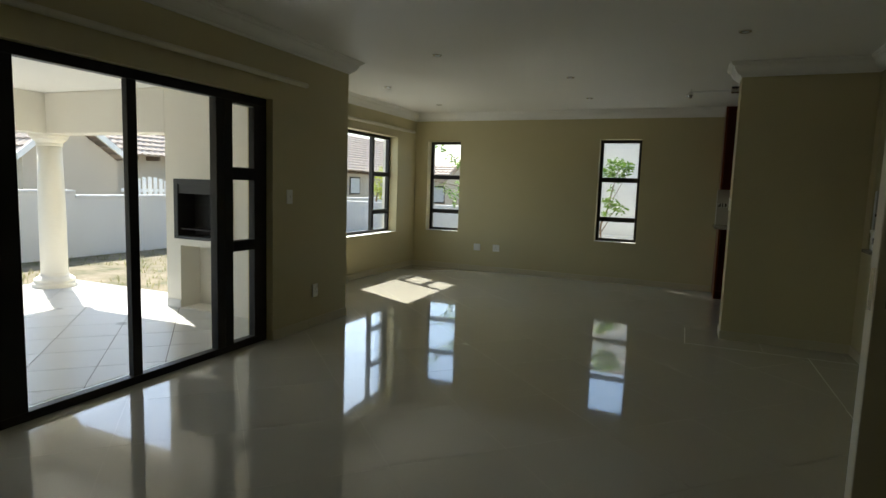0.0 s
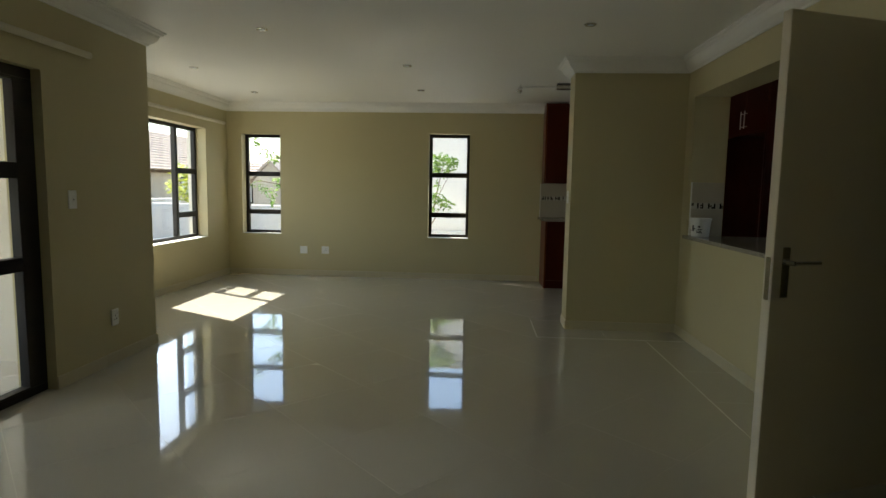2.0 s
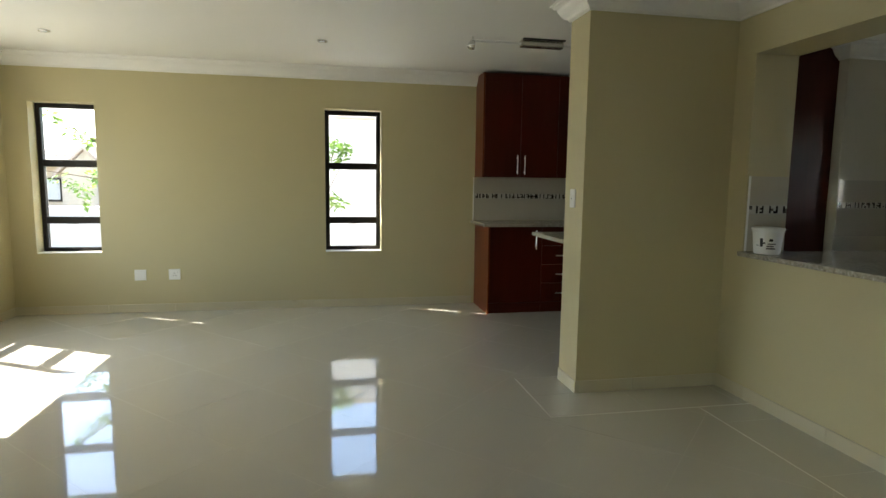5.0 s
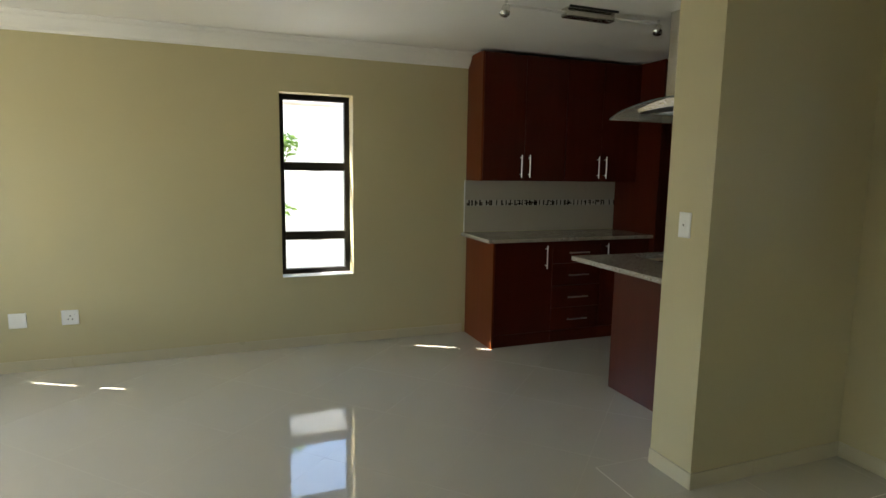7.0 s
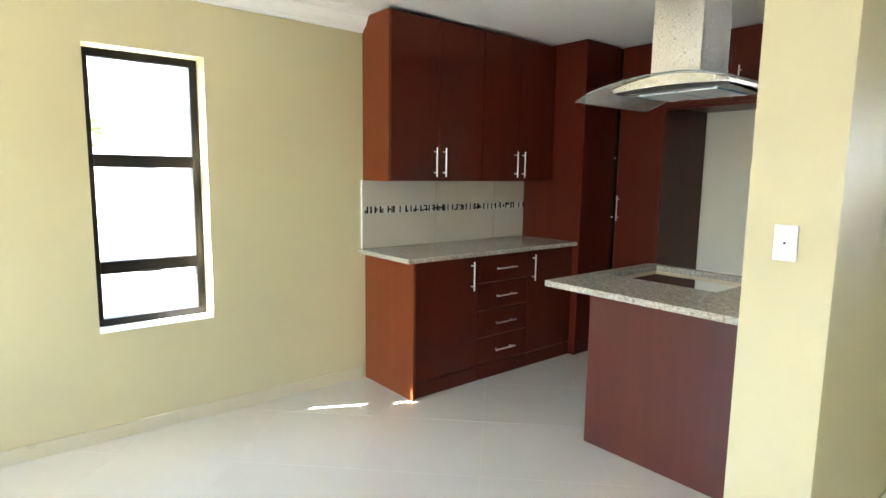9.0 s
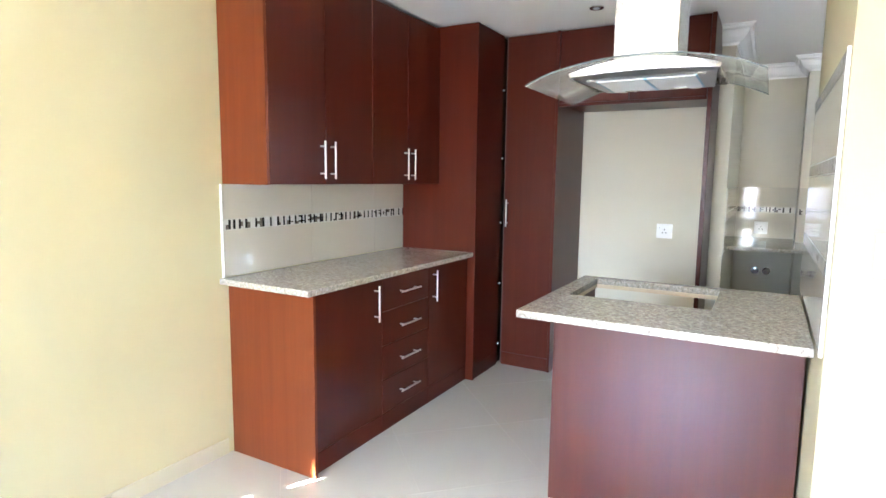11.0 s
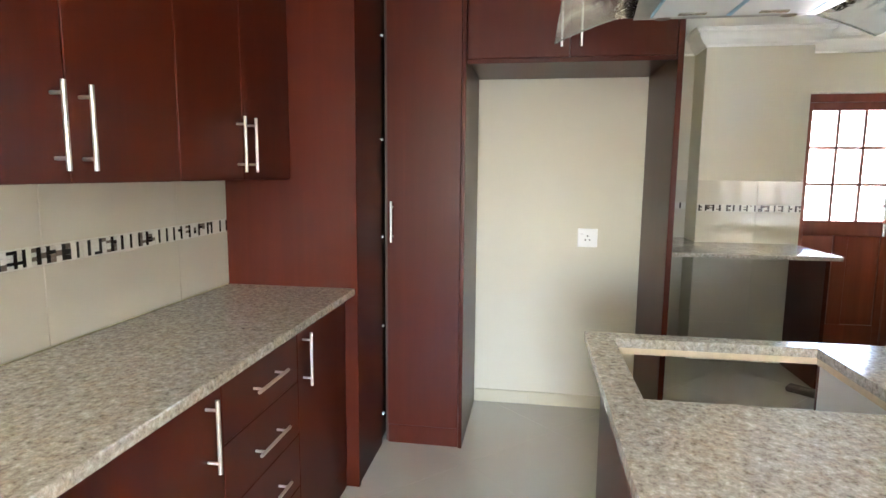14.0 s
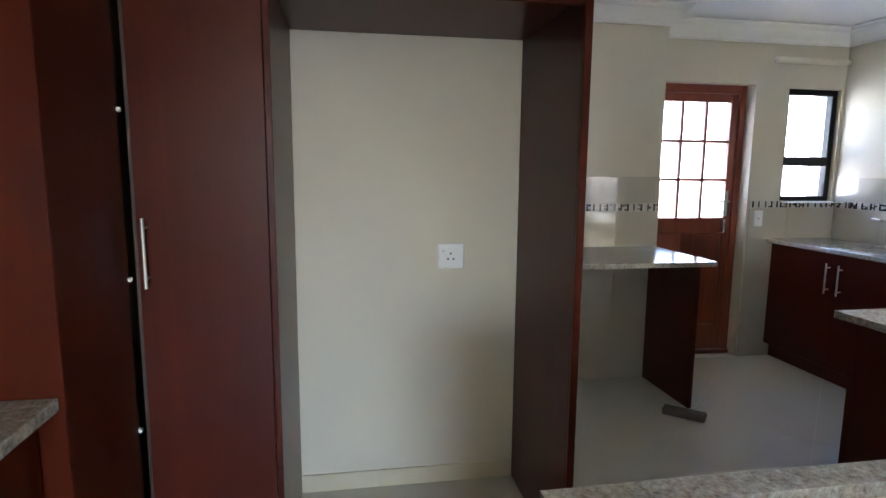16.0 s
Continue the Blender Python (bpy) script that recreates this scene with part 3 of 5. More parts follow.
def base_units():
    group = "base units under the long worktop"
    y, back = 7.535, 8.06
    e = thing("base_cabinet", 0.95, y, 0, "mahogany base cabinet with end panel and one door", "cabinet", group)
    part("body", boxes((0.706, 1.248, y + 0.022, back, 0.0, 0.869), bevel=0.001), CARCASS, e)
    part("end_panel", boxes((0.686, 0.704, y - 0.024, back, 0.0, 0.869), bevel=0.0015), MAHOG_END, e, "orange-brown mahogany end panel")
    part("plinth", boxes((0.705, 1.248, y + 0.004, y + 0.02, 0.0, 0.10), bevel=0.001), MAHOG_X, e)
    d = part("door", boxes((0.708, 1.247, y, y + 0.019, 0.104, 0.866), bevel=0.002), MAHOG, e)
    bar_handle(d, (1.178, y, 0.642), (1.178, y, 0.834), (0, -0.032, 0))
    e = thing("drawer_cabinet", 1.42, y, 0, "mahogany base cabinet with four drawers", "drawer cabinet", group)
    part("body", boxes((1.25, 1.728, y + 0.022, back, 0.0, 0.869), bevel=0.001), CARCASS, e)
    part("plinth", boxes((1.25, 1.728, y + 0.004, y + 0.02, 0.0, 0.10), bevel=0.001), MAHOG_X, e)
    hs = [0.104, 0.298, 0.488, 0.678, 0.868]
    for a, b in zip(hs, hs[1:]):
        d = part("drawer_front", boxes((1.25, 1.728, y, y + 0.019, a, b - 0.003), bevel=0.002), MAHOG, e)
        z = (a + b) / 2 - 0.004
        bar_handle(d, (1.392, y, z), (1.588, y, z), (0, -0.032, 0))
    e = thing("base_cabinet", 1.94, y, 0, "mahogany base cabinet with one door beside the tall unit", "cabinet", group)
    part("body", boxes((1.73, 2.236, y + 0.022, back, 0.0, 0.869), bevel=0.001), CARCASS, e)
    part("plinth", boxes((1.73, 2.236, y + 0.004, y + 0.02, 0.0, 0.10), bevel=0.001), MAHOG_X, e)
    d = part("door", boxes((1.731, 2.234, y, y + 0.019, 0.104, 0.866), bevel=0.002), MAHOG, e)
    bar_handle(d, (1.778, y, 0.645), (1.778, y, 0.836), (0, -0.032, 0))


base_units()
worktop = thing("worktop", 1.45, 7.8, 0.87, "speckled grey granite worktop on the base cabinets", "worktop")
part("slab", boxes((0.635, 2.238, 7.49, 8.062, 0.87, 0.90), bevel=0.004, seg=2), GRANITE, worktop)


def wall_units():
    group = "wall cabinets above the long worktop"
    y = 7.765
    xs = [0.676, 1.475, 2.238]
    for k, (a, b) in enumerate(zip(xs, xs[1:])):
        e = thing("wall_cabinet", (a + b) / 2, y, 1.357, "tall mahogany wall cabinet with two doors", "wall cabinet", group)
        part("body", boxes((a + 0.018, b - 0.001, y + 0.021, 8.068, 1.357, 2.385), bevel=0.001), MAHOG, e)
        if k == 0:
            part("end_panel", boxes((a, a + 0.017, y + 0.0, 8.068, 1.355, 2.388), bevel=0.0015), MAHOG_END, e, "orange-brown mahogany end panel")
        m = (a + b) / 2 - (-0.001 if k == 0 else 0.012)
        for c, d, hx in ((a + (0.018 if k == 0 else 0.002), m - 0.0015, m - 0.04), (m + 0.0015, b - 0.002, m + 0.038)):
            door = part("door", boxes((c, d, y, y + 0.019, 1.358, 2.384), bevel=0.002), MAHOG, e)
            bar_handle(door, (hx, y, 1.385), (hx, y, 1.575), (0, -0.032, 0))


wall_units()


def tall_units():
    e = thing("corner_cupboard", 2.46, 7.78, 0, "full-height mahogany corner cupboard with a dark front", "tall cabinet", "tall kitchen units")
    part("side_panel", boxes((2.24, 2.26, 7.48, 8.068, 0.0, 2.40), bevel=0.0015), MAHOG, e, "reddish mahogany side panel")
    part("body", boxes((2.262, 3.31, 7.505, 8.068, 0.0, 2.40), bevel=0.001), CARCASS, e)
    part("door", boxes((2.262, 2.655, 7.483, 7.503, 0.10, 2.40), bevel=0.002), MAHOG, e)
    part("plinth", boxes((2.262, 2.655, 7.488, 7.504, 0.0, 0.097), bevel=0.001), MAHOG_X, e)
    for z in (0.16, 0.62, 1.07, 1.54, 2.02):
        part("bumper", boxes((2.648, 2.664, 7.474, 7.484, z, z + 0.012), bevel=0.002), WPLASTIC, e)
    e = thing("pantry_cupboard", 3.0, 7.28, 0, "full-height mahogany pantry cupboard with one long door", "tall cabinet", "tall kitchen units")
    part("body", boxes((2.70, 3.31, 7.10, 7.478, 0.0, 2.40), bevel=0.001), CARCASS, e)
    part("side_panel", boxes((2.672, 3.31, 7.079, 7.098, 0.0, 2.40), bevel=0.0015), MAHOG, e, "brown alcove side panel")
    d = part("door", boxes((2.678, 2.698, 7.10, 7.462, 0.10, 2.395), bevel=0.002), MAHOG, e)
    bar_handle(d, (2.678, 7.435, 1.05), (2.678, 7.435, 1.25), (-0.032, 0, 0))
    part("plinth", boxes((2.684, 2.699, 7.10, 7.462, 0.0, 0.097), bevel=0.001), MAHOG_X, e)
    e = thing("fridge_bridge_cabinet", 3.0, 6.61, 1.895, "mahogany two-door cabinet bridging the empty fridge alcove", "wall cabinet", "tall kitchen units")
    part("body", boxes((2.70, 3.31, 6.146, 7.077, 1.935, 2.40), bevel=0.001), CARCASS, e)
    part("bottom_panel", boxes((2.701, 3.31, 6.146, 7.077, 1.921, 1.934), bevel=0.001), MAHOG_X, e)
    part("front_rail", boxes((2.678, 2.70, 6.146, 7.077, 1.893, 1.914), bevel=0.0015), MAHOG_X, e)
    for a, b, h in ((6.148, 6.608, 6.562), (6.612, 7.075, 6.648)):
        d = part("door", boxes((2.678, 2.698, a, b, 1.915, 2.395), bevel=0.002), MAHOG, e)
        bar_handle(d, (2.678, h, 1.955), (2.678, h, 2.145), (-0.032, 0, 0))
    e = thing("fridge_side_panel", 3.0, 6.13, 0, "dark brown full-height panel beside the fridge alcove", "panel", "tall kitchen units")
    part("panel", boxes((2.690, 3.31, 6.118, 6.144, 0.0, 2.40), bevel=0.001), MAHOG, e)
    part("edge_strip", boxes((2.672, 2.6895, 6.118, 6.144, 0.0, 2.40), bevel=0.0015), MAHOG, e, "reddish edging strip")


tall_units()


def peninsula():
    e = thing("hob_cabinet", 1.4, 6.1, 0, "mahogany hob cabinet with a grained end panel", "cabinet")
    part("end_panel", boxes((1.098, 1.118, 5.625, 6.535, 0.0, 0.869), bevel=0.002), MAHOG_PORES, e, "wide reddish grained mahogany panel")
    part("side_panel", boxes((1.12, 1.68, 6.515, 6.535, 0.0, 0.869), bevel=0.002), MAHOG, e)
    part("back_panel", boxes((1.12, 1.66, 5.625, 5.64, 0.0, 0.869), bevel=0.001), CARCASS, e)
    inner = part("inner_side", boxes((1.12, 1.689, 5.905, 5.923, 0.0, 0.850), bevel=0.001), MELAMINE, e, "pale melamine inner side panel")
    part("edge_strip", boxes((1.6895, 1.70, 5.904, 5.924, 0.0, 0.850), bevel=0.001), MAHOG, inner)
    part("bottom", boxes((1.12, 1.66, 5.925, 6.513, 0.08, 0.098), bevel=0.001), CARCASS, e)
    t = thing("hob_worktop", 1.25, 6.1, 0.87, "granite peninsula worktop with an empty hob cut-out", "worktop")
    x0, x1, y0, y1 = 0.795, 1.735, 5.628, 6.585
    c0, c1, d0, d1 = 1.20, 1.675, 5.94, 6.505
    us, vs = [x0, c0, c1, x1], [y0, d0, d1, y1]
    bm = solid_grid(us, vs, lambda u, v: not (c0 < u < c1 and d0 < v < d1), 0.872, 0.90, lambda u, t_, v: (u, v, t_))
    ed = [k for k in bm.edges if all(abs(v.co.z - 0.90) < 1e-6 for v in k.verts) and len(k.link_faces) == 2 and abs(k.calc_face_angle(0)) > 0.5]
    bmesh.ops.bevel(bm, geom=ed, offset=0.003, segments=2, affect="EDGES", profile=0.5)
    part("slab", bm, GRANITE, t)
    part("cutout_lining", boxes((c0 - 0.03, c0 - 0.002, d0 - 0.03, d1 + 0.03, 0.852, 0.871), (c1 + 0.002, c1 + 0.03, d0 - 0.03, d1 + 0.03, 0.852, 0.871),
                                (c0 - 0.002, c1 + 0.002, d0 - 0.03, d0 - 0.002, 0.852, 0.871), (c0 - 0.002, c1 + 0.002, d1 + 0.002, d1 + 0.03, 0.852, 0.871)), MDF, t, "raw chipboard edge under the cut-out")


peninsula()


def cooker_hood():
    e = thing("cooker_hood", 1.45, 6.26, 1.79, "stainless island cooker hood with curved glass canopy", "cooker hood")
    cy = 6.258
    part("chimney", boxes((1.29, 1.56, cy - 0.127, cy + 0.127, 1.86, CEIL), bevel=0.003), STEEL, e)
    # body: shallow arched fascia over a flat filter panel
    bm = bmesh.new()
    n = 16
    rows = []
    for x in (1.215, 1.70):
        low, high = [], []
        for k in range(n + 1):
            s = -1 + 2 * k / n
            rise = 0.044 * (1 - s * s)
            high.append(bm.verts.new((x, cy + s * 0.293, 1.838 + rise)))
            low.append(bm.verts.new((x + (0.012 if x < 1.4 else -0.02), cy + s * 0.289, 1.822 + (rise * 0.3 if x < 1.4 else 0.0))))
        rows.append((low, high))
    (l0, h0), (l1, h1) = rows
    for k in range(n):
        bm.faces.new((l0[k], l0[k + 1], h0[k + 1], h0[k]))
        bm.faces.new((l1[k], h1[k], h1[k + 1], l1[k + 1]))
        bm.faces.new((h0[k], h0[k + 1], h1[k + 1], h1[k]))
    bm.faces.new((l0[0], h0[0], h1[0], l1[0]))
    bm.faces.new((l0[n], l1[n], h1[n], h0[n]))
    part("fascia", bm, STEEL, e)
    # recessed underside: slopes from the arched front down to a flat plate
    bm = bmesh.new()
    front, fold, back = [], [], []
    for k in range(n + 1):
        s = -1 + 2 * k / n
        front.append(bm.verts.new((1.228, cy + s * 0.288, 1.8215 + 0.0131 * (1 - s * s))))
        fold.append(bm.verts.new((1.262, cy + s * 0.276, 1.8165)))
        back.append(bm.verts.new((1.679, cy + s * 0.236, 1.8165)))
    for k in range(n):
        bm.faces.new((front[k], front[k + 1], fold[k + 1], fold[k]))
        bm.faces.new((fold[k], fold[k + 1], back[k + 1], back[k]))
    part("underside", bm, HOODGREY, e, "grey steel underside")
    for s in (-1, 1):
        f = part("grease_filter", boxes((1.315, 1.63, cy + s * 0.10 - 0.094, cy + s * 0.10 + 0.094, 1.809, 1.8158), bevel=0.002), SCREENGLASS, e, "satin mesh grease filter")
        part("latch", boxes((1.585, 1.602, cy + s * 0.10 - 0.035, cy + s * 0.10 + 0.035, 1.805, 1.8092), bevel=0.001), STEEL, f)
        for q in (-1, 1):
            w = cy + s * 0.10 + q * 0.0965
            part("filter_rim", boxes((1.315, 1.63, w - 0.002, w + 0.002, 1.808, 1.8158)), BLUEFILM, f, "blue protective film")
        for x, dy in ((1.285, 0.215), (1.66, 0.16)):
            bm = bmesh.new()
            tube(bm, (x, cy + s * dy, 1.8125), (x, cy + s * dy, 1.8162), 0.02, 16)
            part("lamp", bm, CHROME, e, "round halogen hood lamp")
    # curved glass sheet, trimmed to a boat shape
    bm = bmesh.new()
    n, d = 28, 0.006
    lo, hi = [], []
    for k in range(n + 1):
        s = -1 + 2 * k / n
        y = cy + s * 0.447
        z = 1.888 - 0.105 * s * s
        front = 1.21 - 0.088 * min(1.0, abs(s) / 0.8) ** 1.4
        rowl, rowh = [], []
        for x in (front, 1.80):
            rowl.append(bm.verts.new((x, y, z)))
            rowh.append(bm.verts.new((x, y, z + d)))
        lo.append(rowl)
        hi.append(rowh)
    for k in range(n):
        bm.faces.new((lo[k][0], lo[k][1], lo[k + 1][1], lo[k + 1][0]))
        bm.faces.new((hi[k][0], hi[k + 1][0], hi[k + 1][1], hi[k][1]))
        bm.faces.new((lo[k][0], lo[k + 1][0], hi[k + 1][0], hi[k][0]))
        bm.faces.new((lo[k][1], hi[k][1], hi[k + 1][1], lo[k + 1][1]))
    for k in (0, n):
        bm.faces.new((lo[k][0], lo[k][1], hi[k][1], hi[k][0]))
    part("glass_canopy", bm, HOODGLASS, e, "curved clear glass canopy", True)
    for side in (0, 1):
        bm = bmesh.new()
        for k in range(n):
            s = [-1 + 2 * (k + q) / n for q in (0, 1)]
            pts = [(1.8005 if side else 1.2085 - 0.088 * min(1.0, abs(v) / 0.8) ** 1.4, cy + v * 0.447, 1.888 - 0.105 * v * v + q * d) for v, q in ((s[0], 0), (s[1], 0), (s[1], 1), (s[0], 1))]
            near = [bm.verts.new(p) for p in pts]
            far = [bm.verts.new((p[0] + 0.001, p[1], p[2])) for p in pts]
            bm.faces.new(near)
            bm.faces.new(far)
            for q in range(4):
                bm.faces.new((near[q], near[(q + 1) % 4], far[(q + 1) % 4], far[q]))
        part("canopy_edge", bm, GLASSEDGE, e, "polished greenish glass edge")
    return e


cooker_hood()


def low_counter():
    e = thing("breakfast_counter", 4.1, 5.4, 0, "granite counter on a dark end panel by the back door", "counter")
    part("slab", boxes((3.735, 4.398, 4.865, 6.028, 0.872, 0.90), bevel=0.004, seg=2), GRANITE, e)
    part("niche_slab", boxes((4.3995, 4.698, 5.563, 6.028, 0.872, 0.90), bevel=0.001), GRANITE, e)
    part("end_panel", boxes((3.865, 4.398, 4.875, 4.90, 0.0, 0.8715), bevel=0.0015), MAHOG, e)


low_counter()


def hatch_counter():
    e = thing("hatch_counter", 2.2, 4.4, 0.87, "granite serving counter running through the wall hatch", "counter")
    part("slab", boxes((1.60, 1.93, 3.665, 5.185, 0.872, 0.90), (1.93, 2.69, 3.245, 5.14, 0.872, 0.90), bevel=0.003, seg=2), GRANITE, e)
    part("end_panel", boxes((2.62, 2.645, 3.85, 5.10, 0.0, 0.8715), bevel=0.0015), MAHOG, e)
    part("side_panel", boxes((1.935, 2.618, 5.075, 5.10, 0.0, 0.8715), bevel=0.0015), MAHOG, e)


hatch_counter()


def sink_unit():
    group = "sink units under the kitchen window wall"
    y = 3.745
    for k, (a, b) in enumerate(((3.52, 4.69), (2.90, 3.517))):
        e = thing("sink_cabinet", (a + b) / 2, y, 0, "dark mahogany sink cabinet with two doors", "cabinet", group)
        part("body", boxes((a, b, 3.245, y - 0.021, 0.10, 0.869), bevel=0.001), CARCASS, e)
        part("plinth", boxes((a, b, 3.3, y - 0.05, 0.0, 0.098), bevel=0.001), MAHOG_X, e)
        m = (a + b) / 2
        for c, d, h in ((a + 0.001, m - 0.0015, m - 0.048), (m + 0.0015, b - 0.001, m + 0.048)):
            door = part("door", boxes((c, d, y - 0.019, y, 0.104, 0.866), bevel=0.002), MAHOG, e)
            bar_handle(door, (h, y, 0.60), (h, y, 0.80), (0, 0.032, 0))
    t = thing("sink_worktop", 3.8, 3.5, 0.87, "granite worktop round the steel sink", "worktop")
    part("slab", boxes((2.70, 4.695, 3.243, 3.795, 0.872, 0.90), bevel=0.004, seg=2), GRANITE, t)
    s = thing("kitchen_sink", 3.8, 3.5, 0.9, "inset stainless steel sink with a raised rim", "sink")
    bm = bmesh.new()
    bm = solid_grid([3.30, 3.36, 3.74, 3.80, 4.18, 4.26], [3.30, 3.36, 3.70, 3.75], lambda u, v: not ((3.36 < u < 3.74 or 3.80 < u < 4.18) and 3.36 < v < 3.70), 0.9005, 0.909, lambda u, t_, v: (u, v, t_))
    part("rim", bm, STEEL, s)
    for a in (3.36, 3.80):
        part("bowl", boxes((a, a + 0.38, 3.36, 3.70, 0.9006, 0.9022)), STEEL, s)
    e = thing("sink_tap", 4.15, 3.25, 1.07, "chrome wall-mounted sink tap", "tap")
    bm = bmesh.new()
    tube(bm, (4.15, 3.24, 1.07), (4.15, 3.30, 1.07), 0.022)
    tube(bm, (4.15, 3.29, 1.07), (4.15, 3.47, 1.09), 0.010)
    part("spout", bm, CHROME, e, smooth=True)
    bm = bmesh.new()
    tube(bm, (4.09, 3.27, 1.07), (4.21, 3.27, 1.07), 0.012)
    part("lever", bm, CHROME, e, smooth=True)


sink_unit()


def offcut():
    """A rough paving block left on the floor."""
    bm = boxes((-0.115, 0.115, -0.042, 0.042, 0.0, 0.04), bevel=0.008)
    bmesh.ops.subdivide_edges(bm, edges=bm.edges, cuts=2)
    for v in bm.verts:
        v.co += Vector(noise.noise_vector(v.co * 30)) * 0.004
        v.co.z = max(v.co.z, 0.0)
    ob = mesh_object("stone_block", bm, STONE)
    ob.matrix_world = pose(3.765, 4.985, 0.001, 0, 0, 49)
    tagged(ob, "rough dark stone block lying on the kitchen floor", "stone block")


offcut()


def paint_bucket(x, y, z):
    e = thing("plastic_bucket", x, y, z, "small white plastic bucket with a printed label", "bucket")
    bm = bmesh.new()
    lathe(bm, x, y, [(0.066, z + 0.0005), (0.070, z + 0.004), (0.082, z + 0.13), (0.086, z + 0.132), (0.086, z + 0.142), (0.082, z + 0.144)], 28)
    part("tub", bm, WPLASTIC, e, smooth=False)
    bm = bmesh.new()
    lathe(bm, x, y, [(0.088, z + 0.1405), (0.089, z + 0.1445), (0.088, z + 0.153), (0.080, z + 0.155)], 28)
    part("lid", bm, WPLASTIC, e)
    bm = bmesh.new()
    for a, b, z0, z1, q in ((200, 212, 0.045, 0.095, 0), (212, 222, 0.062, 0.072, 0), (226, 262, 0.032, 0.040, 0), (226, 256, 0.046, 0.053, 0), (230, 262, 0.060, 0.066, 0), (236, 250, 0.078, 0.092, 0), (182, 194, 0.05, 0.054, 0)):
        ring = []
        for k in range(5):
            t = radians(a + (b - a) * k / 4)
            for h in (z0, z1):
                rr = 0.0705 + (h - 0.004) / 0.126 * 0.012 + 0.0006
                ring.append(bm.verts.new((x + rr * math.cos(t), y + rr * math.sin(t), z + h)))
        for k in range(4):
            bm.faces.new((ring[2 * k], ring[2 * k + 2], ring[2 * k + 3], ring[2 * k + 1]))
    part("printed_label", bm, DPLASTIC, e, "dark printed marks on the bucket")


paint_bucket(1.70, 5.06, 0.90)


# ---- small fittings ----
def wall_plate(x, y, z, face, w, h, kind, label, category):
    """A white cover plate; face is the wall normal's axis and sign."""
    e = thing({"socket": "wall_socket", "switch": "light_switch", "blank": "blank_plate"}[kind], x, y, z, label, category)
    ax, s = face

    def b(u0, u1, v0, v1, d0, d1, bev=0.0):
        lo, hi = min(s * d0, s * d1), max(s * d0, s * d1)
        if ax == "x":
            return boxes((x + lo, x + hi, y + u0, y + u1, z + v0, z + v1), bevel=bev)
        return boxes((x + u0, x + u1, y + lo, y + hi, z + v0, z + v1), bevel=bev)

    part("plate", b(-w / 2, w / 2, -h / 2, h / 2, 0.0, 0.009, 0.003), WPLASTIC, e)
    if kind == "socket":
        for u, v in ((0.0, 0.012), (-0.012, -0.012), (0.012, -0.012)):
            part("pin_hole", b(u - 0.004, u + 0.004, v - 0.004, v + 0.004, 0.0085, 0.0095), DPLASTIC, e)
        part("rocker", b(w * 0.22, w * 0.36, h * 0.14, h * 0.3, 0.0088, 0.0125, 0.001), WPLASTIC, e)
        part("mark", b(w * 0.25, w * 0.33, h * 0.2, h * 0.22, 0.0124, 0.013), DPLASTIC, e)
    elif kind == "switch":
        part("rocker", b(-0.012, 0.012, -0.02, 0.02, 0.0088, 0.013, 0.002), WPLASTIC, e)
        part("mark", b(-0.004, 0.004, -0.004, 0.004, 0.0128, 0.0135), DPLASTIC, e)
    else:
        part("seam", b(-0.006, 0.006, -0.006, 0.006, 0.0088, 0.0100), WPLASTIC, e)


wall_plate(-2.645, 8.07, 0.365, ("y", -1), 0.105, 0.105, "blank", "white square cover plate on the wall", "cover plate")
wall_plate(-2.335, 8.07, 0.367, ("y", -1), 0.105, 0.105, "socket", "white three-pin wall socket", "socket")
wall_plate(-2.69, 3.915, 0.325, ("x", 1), 0.075, 0.115, "socket", "white wall socket beside the patio door", "socket")
wall_plate(-2.69, 3.556, 1.154, ("x", 1), 0.07, 0.115, "switch", "white light switch beside the patio door", "switch")
wall_plate(0.66, 5.49, 1.205, ("x", -1), 0.07, 0.115, "switch", "white single light switch on the stub wall", "switch")
wall_plate(3.315, 6.437, 1.025, ("x", -1), 0.112, 0.108, "socket", "white three-pin socket in the fridge alcove", "socket")
wall_plate(4.69, 5.82, 0.99, ("x", -1), 0.11, 0.11, "socket", "white socket on the tiled niche wall", "socket")
wall_plate(4.69, 5.80, 0.325, ("x", -1), 0.11, 0.11, "socket", "white socket low on the niche wall under the counter", "socket")
wall_plate(4.69, 3.88, 1.05, ("x", -1), 0.07, 0.115, "switch", "white switch plate beside the back door", "switch")


def downlight(x, y):
    e = thing("downlight", x, y, CEIL, "small recessed chrome ceiling downlight", "downlight", "ceiling downlights")
    bm = bmesh.new()
    lathe(bm, x, y, [(0.022, CEIL - 0.001), (0.030, CEIL - 0.008), (0.040, CEIL - 0.009), (0.044, CEIL - 0.001)], 24)
    part("ring", bm, CHROME, e, smooth=True)
    bm = bmesh.new()
    lathe(bm, x, y, [(0.021, CEIL - 0.0075), (0.021, CEIL - 0.009), (0.012, CEIL - 0.0095)], 16)
    part("bulb", bm, SCREENGLASS, e)


for p in ((-3.0, 5.74), (-2.96, 7.16), (-1.78, 4.39), (-0.865, 5.63), (-0.88, 6.97), (0.585, 4.28), (2.30, 6.74), (-0.8, 2.9), (-0.8, 0.6)):
    downlight(*p)


